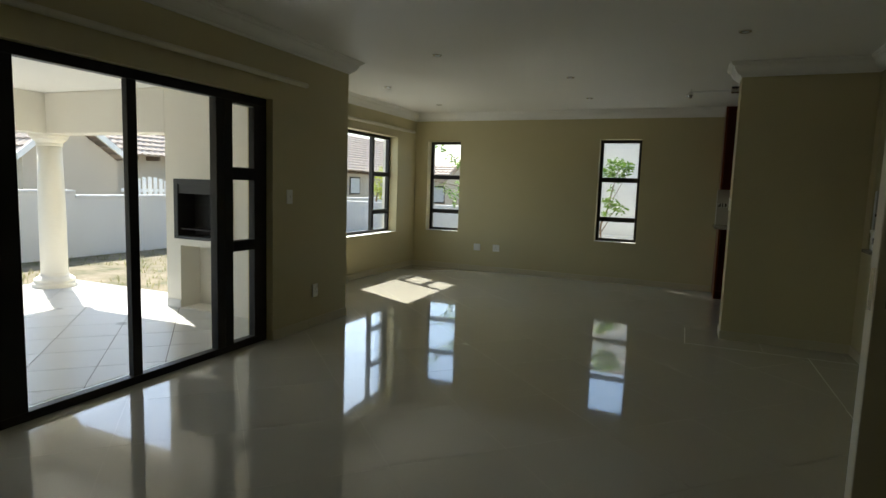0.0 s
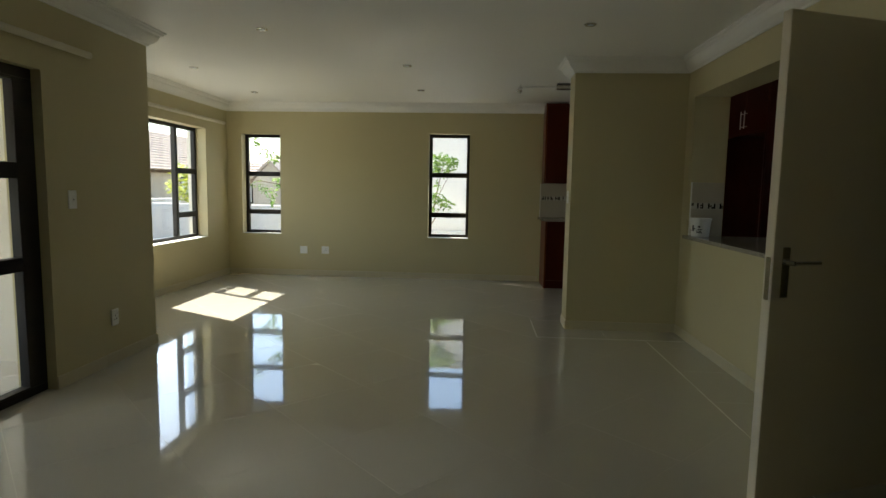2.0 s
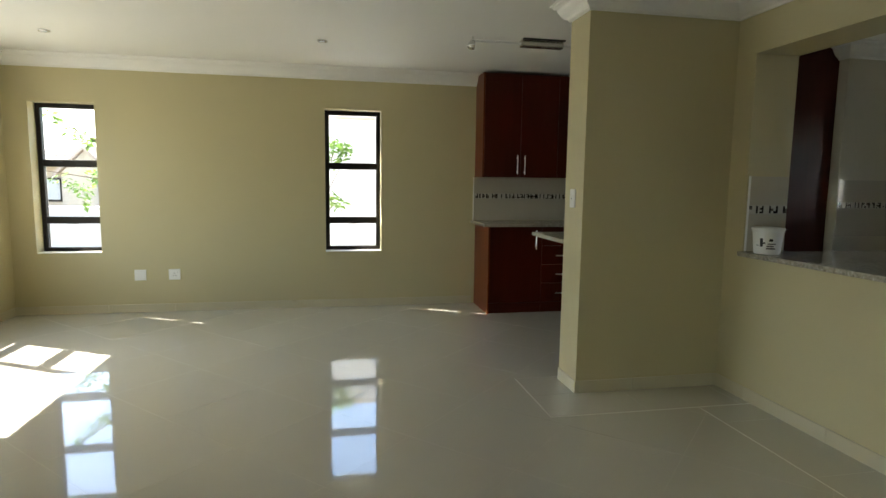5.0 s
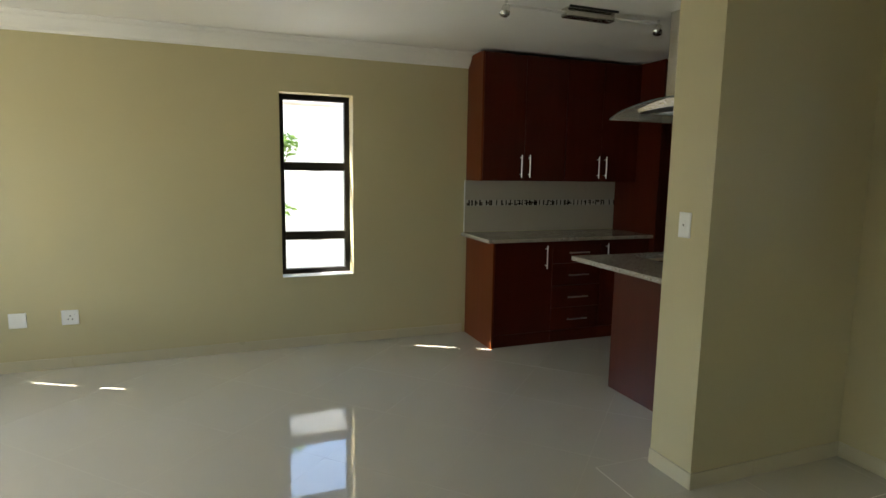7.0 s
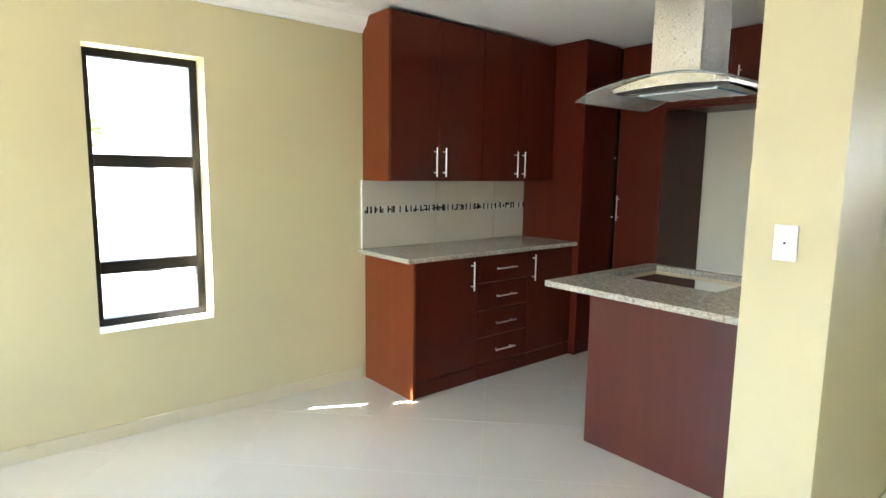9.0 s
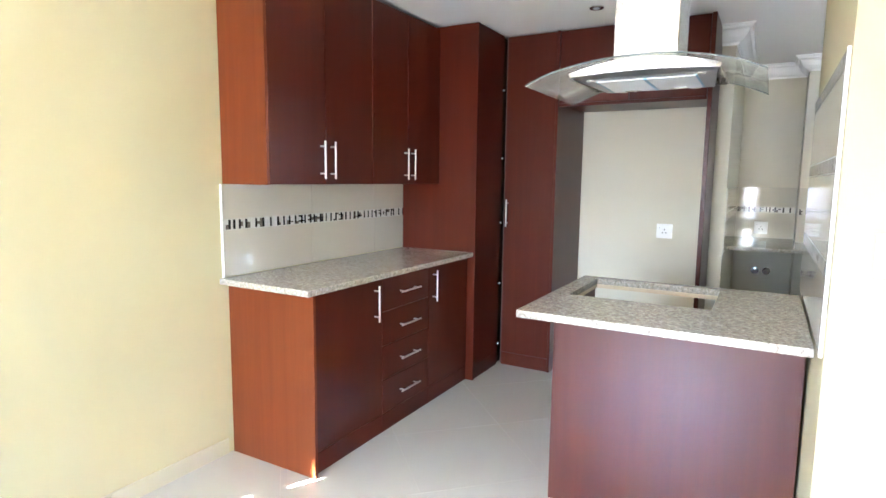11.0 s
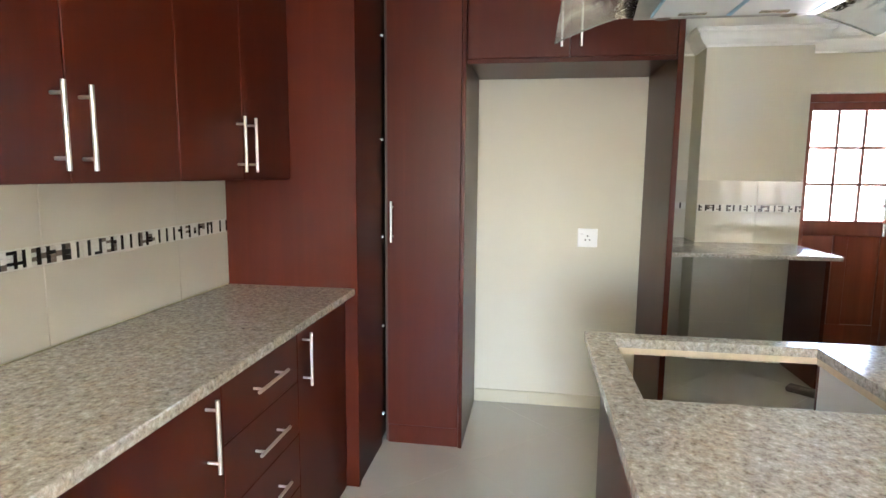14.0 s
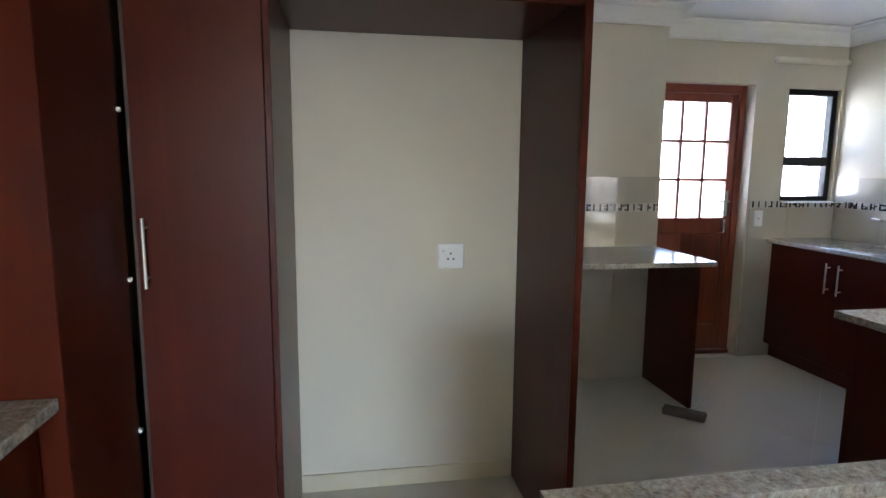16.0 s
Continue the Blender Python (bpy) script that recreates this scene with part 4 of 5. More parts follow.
def ceiling_track(y=6.56):
    e = thing("ceiling_light_track", 0.88, y, 2.37, "slim white ceiling light track with two chrome spots", "light fitting")
    part("rail", boxes((0.25, 1.36, y - 0.009, y + 0.009, 2.372, 2.388), bevel=0.003), WPLASTIC, e)
    part("driver_box", boxes((0.645, 0.99, y - 0.035, y + 0.035, 2.355, 2.41), bevel=0.006), STEEL, e, "grey metal driver box")
    part("slot", boxes((0.645, 0.99, y - 0.07, y - 0.055, 2.398, 2.41), bevel=0.002), DPLASTIC, e)
    for x in (0.26, 1.35):
        part("hanger", boxes((x - 0.006, x + 0.006, y - 0.006, y + 0.006, 2.386, 2.41)), CHROME, e)
        bm = bmesh.new()
        tube(bm, (x, y, 2.372), (x - 0.02, y - 0.02, 2.325), 0.022, 14, 0.03)
        part("spot", bm, CHROME, e, smooth=True)


ceiling_track()

# niche plumbing
e = thing("water_valve", 4.69, 5.795, 0.6, "pair of chrome water valves under the counter", "valve")
for y in (5.75, 5.84):
    bm = bmesh.new()
    tube(bm, (4.692, y, 0.6), (4.684, y, 0.6), 0.034, 20)
    tube(bm, (4.685, y, 0.6), (4.64, y, 0.6), 0.013)
    part("valve_body", bm, CHROME, e)
    bm = bmesh.new()
    tube(bm, (4.64, y, 0.6), (4.628, y, 0.6), 0.02, 16)
    part("valve_knob", bm, CHROME, e, "round chrome valve knob")

# ---- wall tiles ----
MOSAIC_RNG = random.Random(4)


def tiled(parent, face, at, u0, u1, rows, strips, joints, proud=0.008):
    """Glazed tiles between rows of heights, with mosaic strips; face: (axis, sign) of the wall normal."""
    ax, s = face
    lo, hi = min(at, at + s * proud), max(at, at + s * proud)

    def piece(name, a, b, z0, z1, mat, extra=0.0, bev=0.001):
        l, h = (lo, hi + extra) if s > 0 else (lo - extra, hi)
        bm = boxes((l, h, a, b, z0, z1), bevel=bev) if ax == "x" else boxes((a, b, l, h, z0, z1), bevel=bev)
        return part(name, bm, mat, parent)

    g = 0.002
    l2, h2 = (at, at + s * proud * 0.7) if s > 0 else (at + s * proud * 0.7, at)
    rowsall = sorted([*rows, *strips])
    z0, z1 = rowsall[0][0], rowsall[-1][1]
    bm = boxes((l2, h2, u0, u1, z0, z1)) if ax == "x" else boxes((u0, u1, l2, h2, z0, z1))
    part("grout", bm, GROUT, parent)
    cuts = [u0, *[j for j in joints if u0 + 0.02 < j < u1 - 0.02], u1]
    for a, b in zip(cuts, cuts[1:]):
        for c, d in rows:
            piece("tile", a + g / 2, b - g / 2, c + g / 2, d - g / 2, WTILE)
    for c, d in strips:
        kinds = {}
        u = u0 + 0.001
        while u < u1 - 0.012:
            # a run of pearl cells of uneven width, then a dark bar
            for _ in range(MOSAIC_RNG.choice((1, 2, 2, 2, 3))):
                v = min(u + MOSAIC_RNG.uniform(0.012, 0.021), u1 - 0.001)
                if v - u < 0.004:
                    break
                if MOSAIC_RNG.random() < 0.6:
                    n = MOSAIC_RNG.choice((2, 3, 4, 5))
                    h = (d - c - 0.008) / n
                    for k in range(n):
                        q = MOSAIC_RNG.choice("lllllmmd" if n > 2 else "lllm")
                        kinds.setdefault(q, []).append((u, v - 0.0012, c + 0.004 + k * h, c + 0.0032 + (k + 1) * h))
                else:
                    kinds.setdefault("l", []).append((u, v - 0.0012, c + 0.004, d - 0.004))
                u = v
            v = min(u + MOSAIC_RNG.uniform(0.010, 0.015), u1 - 0.001)
            if v - u > 0.004:
                kinds.setdefault("d", []).append((u, v - 0.0012, c + 0.004, d - 0.004))
            u = v
        for k, cells in kinds.items():
            bm = bmesh.new()
            for a, b, z_0, z_1 in cells:
                l, h = (lo, hi + 0.001) if s > 0 else (lo - 0.001, hi)
                box(bm, l, h, a, b, z_0, z_1) if ax == "x" else box(bm, a, b, l, h, z_0, z_1)
            part("mosaic_strip", bm, {"d": TILEDARK, "l": TILELIGHT, "m": TILEMID}[k], parent)["kind"] = "stuff"


tiled(wall_north, ("y", -1), 8.07, 0.668, 2.238, [(0.902, 1.13), (1.185, 1.353)], [(1.13, 1.185)], [1.29, 1.89])
tiled(wall_stub, ("y", 1), 5.615, 0.70, 1.93, [(0.902, 1.12), (1.17, 1.42), (1.47, 1.70)], [(1.12, 1.17), (1.42, 1.47), (1.70, 1.755)], [0.80, 1.405])
tiled(wall_pier, ("x", -1), 4.40, 4.85, 5.56, [(0.902, 1.127), (1.18, 1.353), (0.0, 0.30), (0.30, 0.60), (0.60, 0.871)], [(1.127, 1.18)], [5.15])
tiled(wall_east, ("x", -1), 4.70, 5.56, 6.02, [(0.902, 1.127), (1.18, 1.353), (0.0, 0.30), (0.30, 0.60), (0.60, 0.871)], [(1.127, 1.18)], [])
tiled(wall_east, ("x", -1), 4.70, 3.24, 3.953, [(0.0, 0.30), (0.30, 0.60), (0.60, 0.90), (0.90, 1.127)], [(1.127, 1.18)], [3.64])
tiled(wall_kitchen, ("y", 1), 3.24, 2.70, 4.688, [(0.902, 1.127), (1.18, 1.353)], [(1.127, 1.18)], [3.1, 3.7, 4.3])
tiled(wall_hatch, ("y", -1), 5.19, 1.66, 1.925, [(0.902, 1.127), (1.18, 1.353)], [(1.127, 1.18)], [])
tiled(wall_niche, ("y", -1), 6.03, 3.142, 4.69, [(0.902, 1.127), (1.18, 1.353)], [(1.127, 1.18)], [3.75, 4.35])

# white plastic edging where the tiled fields end
part("tile_edge", boxes((0.660, 0.668, 8.0595, 8.07, 0.9005, 1.354), bevel=0.001), WPLASTIC, wall_north, "white plastic tile edging")
part("tile_edge", boxes((0.692, 0.6995, 5.6155, 5.6255, 0.9015, 1.756), bevel=0.001), WPLASTIC, wall_stub, "white plastic tile edging")
part("tile_edge", boxes((1.650, 1.6595, 5.1795, 5.1895, 0.9015, 1.354), bevel=0.001), WPLASTIC, wall_hatch, "white plastic tile edging")

# ---- outdoors ----
bm = bmesh.new()
box(bm, -500, 500, -500, 500, -0.5, -0.06)
structure("ground", bm, SOIL, "dry patchy lawn and bare soil", "ground")
# second slab, east, is unseen: added to bounce sunlight into the kitchen
structure("pavement", boxes((-2.6, 8.6, 8.36, 11.14, -0.1, -0.035), (4.96, 8.98, 1.5, 8.355, -0.1, -0.035), bevel=0.004), GREYWALL, "pale concrete paving along the house, with an added unseen east slab bouncing light", "paving")
structure("eaves", boxes((-4.15, -3.992, 4.425, 8.47, 2.33, 2.42), (-3.99, 5.55, 8.347, 8.47, 2.33, 2.42), (4.952, 5.55, 2.4, 8.32, 2.33, 2.42), bevel=0.006), OUTWALL, "cream boarded roof overhang", "eaves")


def house_roof():
    bm = bmesh.new()
    z, h = 2.57, 4.6
    a = [bm.verts.new((x, y, z)) for x, y in ((-4.2, -3.6), (5.6, -3.6), (5.6, 8.49), (-4.2, 8.49))]
    b = [bm.verts.new((x, y, h)) for x, y in ((0.4, 1.6), (0.4, 4.0))]
    for f in ((a[0], a[1], b[0]), (a[1], a[2], b[1], b[0]), (a[2], a[3], b[1]), (a[3], a[0], b[0], b[1]), (a[3], a[2], a[1], a[0])):
        bm.faces.new(f)
    structure("roof", bm, ROOFTILE, "buff tiled hip roof over the house", "roof")


house_roof()
structure("patio_ceiling", boxes((-6.60, -2.945, -3.2, 4.168, 2.15, 2.42)), WHITE, "white plastered patio ceiling", "ceiling")
structure("patio_beam", boxes((-6.55, -6.22, -3.2, 4.15, 1.715, 2.149), (-6.219, -4.441, 3.88, 4.15, 1.715, 2.149), bevel=0.006), OUTWALL, "cream plastered patio beam", "beam")
structure("patio_end_wall", boxes((-6.55, -2.945, -3.25, -3.02, -0.06, 2.149)), OUTWALL, "cream plastered wall closing the patio", "wall")
structure("wall_outer_skin", boxes((-4.0, -3.992, 4.42, 8.32, -0.06, 0.55)), OUTWALL, "cream plaster plinth outside the bay", "wall")


def column(x, y):
    e = thing("patio_column", x, y, 0, "round cream classical column on a moulded base", "column")
    bm = bmesh.new()
    lathe(bm, x, y, [(0.225, -0.055), (0.225, 0.03), (0.215, 0.04), (0.20, 0.05), (0.205, 0.075), (0.18, 0.10), (0.148, 0.115), (0.143, 0.14)], 40)
    part("base", bm, OUTWALL, e)
    bm = bmesh.new()
    lathe(bm, x, y, [(0.136, 0.14), (0.134, 0.8), (0.127, 1.2), (0.119, 1.585)], 40)
    part("shaft", bm, OUTWALL, e, smooth=True)
    bm = bmesh.new()
    lathe(bm, x, y, [(0.126, 1.585), (0.132, 1.60), (0.124, 1.615), (0.142, 1.64), (0.172, 1.66), (0.177, 1.685), (0.192, 1.69), (0.192, 1.715)], 40)
    part("capital", bm, OUTWALL, e)


column(-6.36, 4.0)


def built_in_grill():
    e = thing("built_in_grill", -3.9, 3.9, 0, "cream plastered chimney block with a black steel grill", "barbecue")
    y0, y1 = 3.88, 4.165
    holes = [(-4.255, -3.60, 0.0, 0.62), (-4.30, -3.60, 0.70, 1.255)]
    part("chimney_block", wall_slab("x", -4.44, -2.945, y0, y0 + 0.24, -0.06, 2.149, holes), OUTWALL, e)
    part("back", boxes((-4.44, -2.945, y0 + 0.2405, y1, -0.06, 2.149)), OUTWALL, e)
    part("skirting", boxes((-4.44, -4.257, y0 - 0.01, y0 - 0.0005, -0.05, 0.075), bevel=0.002), PATIO, e)
    g = part("fire_box_frame", boxes((-4.325, -4.27, y0 - 0.014, y0 + 0.03, 0.685, 1.27), (-3.64, -3.585, y0 - 0.014, y0 + 0.03, 0.685, 1.27), (-4.27, -3.64, y0 - 0.014, y0 + 0.03, 1.215, 1.27),
                                     (-4.27, -3.64, y0 - 0.014, y0 + 0.03, 0.685, 0.715), bevel=0.004), SOOT, e, "black steel frame")
    part("hood_plate", boxes((-4.27, -3.64, y0 + 0.0, y0 + 0.012, 1.13, 1.215), bevel=0.002), SOOT, g)
    part("liner", boxes((-4.298, -3.602, y0 + 0.22, y0 + 0.2395, 0.701, 1.254), (-4.299, -4.29, y0 + 0.031, y0 + 0.22, 0.701, 1.254), (-3.61, -3.601, y0 + 0.031, y0 + 0.22, 0.701, 1.254), (-4.289, -3.611, y0 + 0.031, y0 + 0.2195, 0.701, 0.712)), SOOT, e)
    bm = bmesh.new()
    for k in range(14):
        x = -4.25 + k * 0.046
        tube(bm, (x, y0 + 0.035, 0.78), (x, y0 + 0.21, 0.78), 0.005, 6)
    tube(bm, (-4.289, y0 + 0.04, 0.78), (-3.611, y0 + 0.04, 0.78), 0.009, 8)
    part("grid", bm, SOOT, e)


built_in_grill()


def boundary(name, pieces, label):
    bm = bmesh.new()
    for x0, x1, y0, y1, z in pieces:
        box(bm, x0, x1, y0, y1, -0.1, z)
        box(bm, x0 - 0.02, x1 + 0.02, y0 - 0.0, y1 + 0.0, z, z + 0.05, 0.006)
    structure(name, bm, GREYWALL, label, "boundary wall")


boundary("boundary_west", [(-8.95, -8.75, -20, 5.9, 0.98), (-8.951, -8.749, 5.9, 8.4, 0.90), (-8.952, -8.748, 8.4, 16.0, 0.82)], "pale plastered stepped garden wall")
boundary("boundary_north", [(-8.75, -2.4, 12.0, 12.2, 0.80)], "low pale plastered garden wall")
boundary("boundary_east", [(9.0, 9.2, -12, 14, 1.8)], "pale plastered garden wall behind the kitchen")


def roof_plane(bm, origin, along, up, length, run, course=0.27, pitch=0.22):
    """A tiled roof plane: lapped courses of rolled tiles. along and up are vectors in the plane."""
    o, a, u = Vector(origin), Vector(along).normalized(), Vector(up).normalized()
    nrm = a.cross(u)
    if nrm.z < 0:
        nrm = -nrm
    cols, rows = int(length / pitch * 3), int(run / course)
    for r in range(rows):
        lo, hi = [], []
        for c in range(cols + 1):
            s = length * c / cols
            w = 0.035 * abs(math.sin(math.pi * s / pitch))
            p = o + a * s
            lo.append(bm.verts.new(p + u * (r * course) + nrm * (w + 0.035)))
            hi.append(bm.verts.new(p + u * ((r + 1) * course) + nrm * w))
        base = [bm.verts.new(v.co - nrm * 0.05) for v in lo]
        for c in range(cols):
            bm.faces.new((lo[c], lo[c + 1], hi[c + 1], hi[c]))
            bm.faces.new((base[c], base[c + 1], lo[c + 1], lo[c]))


def neighbour_house():
    e = thing("neighbour_house", -16, 18, 0, "tan neighbouring house with buff tiled roof", "house")
    part("wall", boxes((-20.8, -15.0, 11.0, 34.0, -0.1, 2.0)), HOUSEWALL, e)
    bm = bmesh.new()
    roof_plane(bm, (-14.45, 10.6, 1.90), (0, 1, 0), (-1, 0, 0.62), 24.0, 4.1)
    part("roof", bm, ROOFTILE, e, "buff rolled concrete roof tiles")
    part("roof_back", boxes((-21.2, -18.0, 10.6, 34.6, 2.0, 2.2)), ROOFTILE, e)
    for k in range(32):
        y = 10.9 + 0.75 * k
        part("rafter_tail", boxes((-15.0, -14.46, y, y + 0.06, 1.77, 1.90)), BARK, e)
    for y in (15.0, 22.2, 23.9, 27.5):
        w = part("window", boxes((-15.0, -14.96, y, y + 0.95, 0.75, 1.62), bevel=0.01), BRONZE, e)
        part("pane", boxes((-14.959, -14.955, y + 0.07, y + 0.88, 0.82, 1.55)), SCREENGLASS, w)
    # gabled wing
    bm = bmesh.new()
    prof = [(7.65, -0.1), (9.9, -0.1), (9.9, 1.66), (8.6, 2.52), (7.65, 1.70)]
    f, b = [bm.verts.new((-13.0, y, z)) for y, z in prof], [bm.verts.new((-17.0, y, z)) for y, z in prof]
    bm.faces.new(f)
    bm.faces.new(list(reversed(b)))
    for k in range(5):
        bm.faces.new((f[k], f[(k + 1) % 5], b[(k + 1) % 5], b[k]))
    part("gable_wing", bm, HOUSEWALL, e)
    bm = bmesh.new()
    for (ya, za), (yb, zb) in (((8.6, 2.60), (10.15, 1.54)), ((8.6, 2.60), (7.4, 1.55))):
        vs = [bm.verts.new((x, y, z + dz)) for x in (-12.72, -12.78) for (y, z) in ((ya, za), (yb, zb)) for dz in (0.0, 0.16)]
        for q in ((0, 1, 3, 2), (4, 6, 7, 5), (0, 4, 5, 1), (2, 3, 7, 6), (1, 5, 7, 3), (0, 2, 6, 4)):
            bm.faces.new([vs[k] for k in q])
    part("bargeboard", bm, WHITE, e, "white bargeboards")
    bm = bmesh.new()
    roof_plane(bm, (-12.8, 10.1, 1.66), (-1, 0, 0), (0, -1, 0.68), 4.2, 1.8)
    roof_plane(bm, (-12.8, 7.45, 1.66), (-1, 0, 0), (0, 1, 0.87), 4.2, 1.5)
    part("wing_roof", bm, ROOFTILE, e)


neighbour_house()


def far_house():
    e = thing("far_house", -24, 10, 0, "grey-roofed house beyond the garden wall", "house")
    part("wall", boxes((-28, -23, 9.5, 14.5, -0.1, 1.6)), HOUSEWALL, e)
    bm = bmesh.new()
    roof_plane(bm, (-22.6, 9.0, 1.6), (0, 1, 0), (-1, 0, 0.6), 6.0, 3.4)
    part("roof", bm, GREYROOF, e, "grey roof tiles")


far_house()


def back_house():
    e = thing("back_house", -7.7, 22, 0, "tan house with a small gable behind the garden", "house")
    part("wall", boxes((-9.8, -5.6, 20.9, 26.0, -0.1, 1.70)), HOUSEWALL, e)
    bm = bmesh.new()
    roof_plane(bm, (-10.0, 20.55, 1.62), (1, 0, 0), (0, 1, 0.42), 4.6, 1.4)
    part("roof", bm, ROOFTILE, e, "buff rolled concrete roof tiles")
    bm = bmesh.new()
    prof = [(-8.25, -0.1), (-7.0, -0.1), (-7.0, 1.42), (-7.64, 2.06), (-8.25, 1.44)]
    f, b = [bm.verts.new((x, 20.0, z)) for x, z in prof], [bm.verts.new((x, 20.9, z)) for x, z in prof]
    bm.faces.new(f)
    bm.faces.new(list(reversed(b)))
    for k in range(5):
        bm.faces.new((f[k], f[(k + 1) % 5], b[(k + 1) % 5], b[k]))
    part("gable_wall", bm, HOUSEWALL, e)
    for x0, x1 in ((-8.42, -7.64), (-6.86, -7.64)):
        bm = bmesh.new()
        vs = [bm.verts.new((x, y, z + dz)) for y in (19.9, 21.6) for x, z in ((x0, 1.33), (x1, 2.10)) for dz in (0.0, 0.10)]
        for q in ((0, 1, 3, 2), (4, 6, 7, 5), (0, 4, 5, 1), (2, 3, 7, 6), (1, 5, 7, 3), (0, 2, 6, 4)):
            bm.faces.new([vs[k] for k in q])
        part("gable_roof", bm, ROOFTILE, e)
    w = part("window", boxes((-9.5, -8.6, 20.86, 20.899, 0.6, 1.3), bevel=0.01), BRONZE, e)
    part("pane", boxes((-9.44, -8.66, 20.852, 20.859, 0.66, 1.24)), SCREENGLASS, w)


back_house()


def white_building():
    e = thing("pale_building", 3, 12, 0, "pale plastered building beyond the side garden", "building")
    part("wall", boxes((-2.3, 8.5, 11.2, 16.0, -0.1, 2.24)), GREYWALL, e)
    part("plinth", boxes((-2.32, 8.5, 11.15, 11.198, -0.1, 0.45), bevel=0.01), GREYWALL, e)
    part("roof", boxes((-2.32, 8.52, 11.17, 16.1, 2.24, 2.30), bevel=0.02), ROOFTILE, e)


white_building()


def white_fence():
    e = thing("picket_fence", -10.5, 8.6, 0, "white slatted fence with a curved top", "fence")
    for k in range(9):
        y = 8.15 + 0.14 * k
        h = 1.12 + 0.16 * math.sin(math.pi * (k + 0.5) / 9)
        part("slat", boxes((-10.5, -10.47, y, y + 0.08, -0.08, h), bevel=0.004), WPLASTIC, e)
    for z in (0.4, 0.95):
        part("rail", boxes((-10.54, -10.501, 8.1, 9.45, z, z + 0.07), bevel=0.004), WPLASTIC, e)


white_fence()


def leaves(bm, rng, centre, radius, count, size, squash=0.75):
    """Folded pointed leaves scattered in an uneven clump."""
    for _ in range(count):
        d = Vector((rng.gauss(0, 1), rng.gauss(0, 1), rng.gauss(0, 1))).normalized() * radius * rng.random() ** 0.45
        p = Vector(centre) + Vector((d.x, d.y, d.z * squash))
        turn = Euler((rng.uniform(-0.9, 0.9), rng.uniform(-0.9, 0.9), rng.uniform(0, 6.28))).to_matrix()
        s = size * rng.uniform(0.6, 1.25)
        pts = [turn @ Vector(q) * s + p for q in ((0, 0, 0), (0.28, 0.45, 0.08), (0, 1.0, -0.1), (-0.28, 0.45, 0.08))]
        v = [bm.verts.new(q) for q in pts]
        bm.faces.new((v[0], v[1], v[2]))
        bm.faces.new((v[0], v[2], v[3]))


def small_tree(name, x, y, limbs, clumps, leaf, size, count, label, seed):
    rng = random.Random(seed)
    e = thing(name, x, y, -0.06, label, "tree" if name == "young_tree" else "shrub")
    bm = bmesh.new()
    for a, b, r0, r1 in limbs:
        a, b = Vector(a), Vector(b)
        last, steps = a, 5
        for k in range(1, steps + 1):
            q = a.lerp(b, k / steps) + Vector((rng.uniform(-0.02, 0.02), rng.uniform(-0.02, 0.02), 0))
            tube(bm, last, q, r0 + (r1 - r0) * (k - 1) / steps, 8, r0 + (r1 - r0) * k / steps)
            last = q
    part("trunk", bm, BARK, e)
    bm = bmesh.new()
    for c, r in clumps:
        leaves(bm, rng, c, r, int(count * r * r * 25), size)
    part("crown", bm, leaf, e, "green pointed leaves")


small_tree("young_tree", -0.90, 9.85, [((-1.04, 9.9, -0.07), (-1.02, 9.9, 0.8), 0.022, 0.015), ((-1.02, 9.9, 0.75), (-0.78, 9.8, 1.72), 0.013, 0.005), ((-1.02, 9.9, 0.6), (-0.80, 9.8, 1.02), 0.010, 0.004), ((-0.98, 9.88, 0.9), (-0.62, 9.78, 1.66), 0.008, 0.003)],
           [((-0.80, 9.8, 1.74), 0.18), ((-0.64, 9.78, 1.70), 0.12), ((-0.94, 9.82, 1.64), 0.16), ((-0.85, 9.8, 1.53), 0.13), ((-0.70, 9.8, 1.58), 0.11), ((-0.82, 9.82, 1.04), 0.14), ((-0.70, 9.8, 0.98), 0.09), ((-0.95, 9.84, 1.12), 0.13), ((-0.90, 9.84, 1.32), 0.08), ((-0.97, 9.84, 0.90), 0.10)],
           LEAF, 0.085, 105, "young tree with sparse bright green leaves", 3)
small_tree("young_tree", -3.0, 9.65, [((-3.0, 9.65, -0.07), (-3.0, 9.65, 1.5), 0.04, 0.026), ((-3.0, 9.65, 1.4), (-4.05, 9.55, 2.05), 0.014, 0.004), ((-3.0, 9.65, 1.2), (-4.1, 9.6, 1.38), 0.012, 0.004), ((-3.0, 9.65, 1.5), (-2.6, 9.6, 2.5), 0.022, 0.008)],
           [((-4.0, 9.56, 2.02), 0.06), ((-3.90, 9.57, 1.95), 0.07), ((-3.80, 9.58, 1.86), 0.07), ((-3.70, 9.6, 1.78), 0.10), ((-3.62, 9.6, 1.70), 0.12), ((-4.08, 9.6, 1.36), 0.07), ((-3.95, 9.6, 1.28), 0.09), ((-3.82, 9.6, 1.20), 0.11), ((-3.70, 9.6, 1.12), 0.12),
            ((-3.66, 9.62, 0.97), 0.08), ((-3.5, 9.6, 1.3), 0.16), ((-3.4, 9.6, 1.65), 0.16), ((-2.6, 9.6, 2.4), 0.35), ((-2.85, 9.55, 2.1), 0.25)], LEAF, 0.085, 75, "young tree with drooping green leaves by the window", 5)
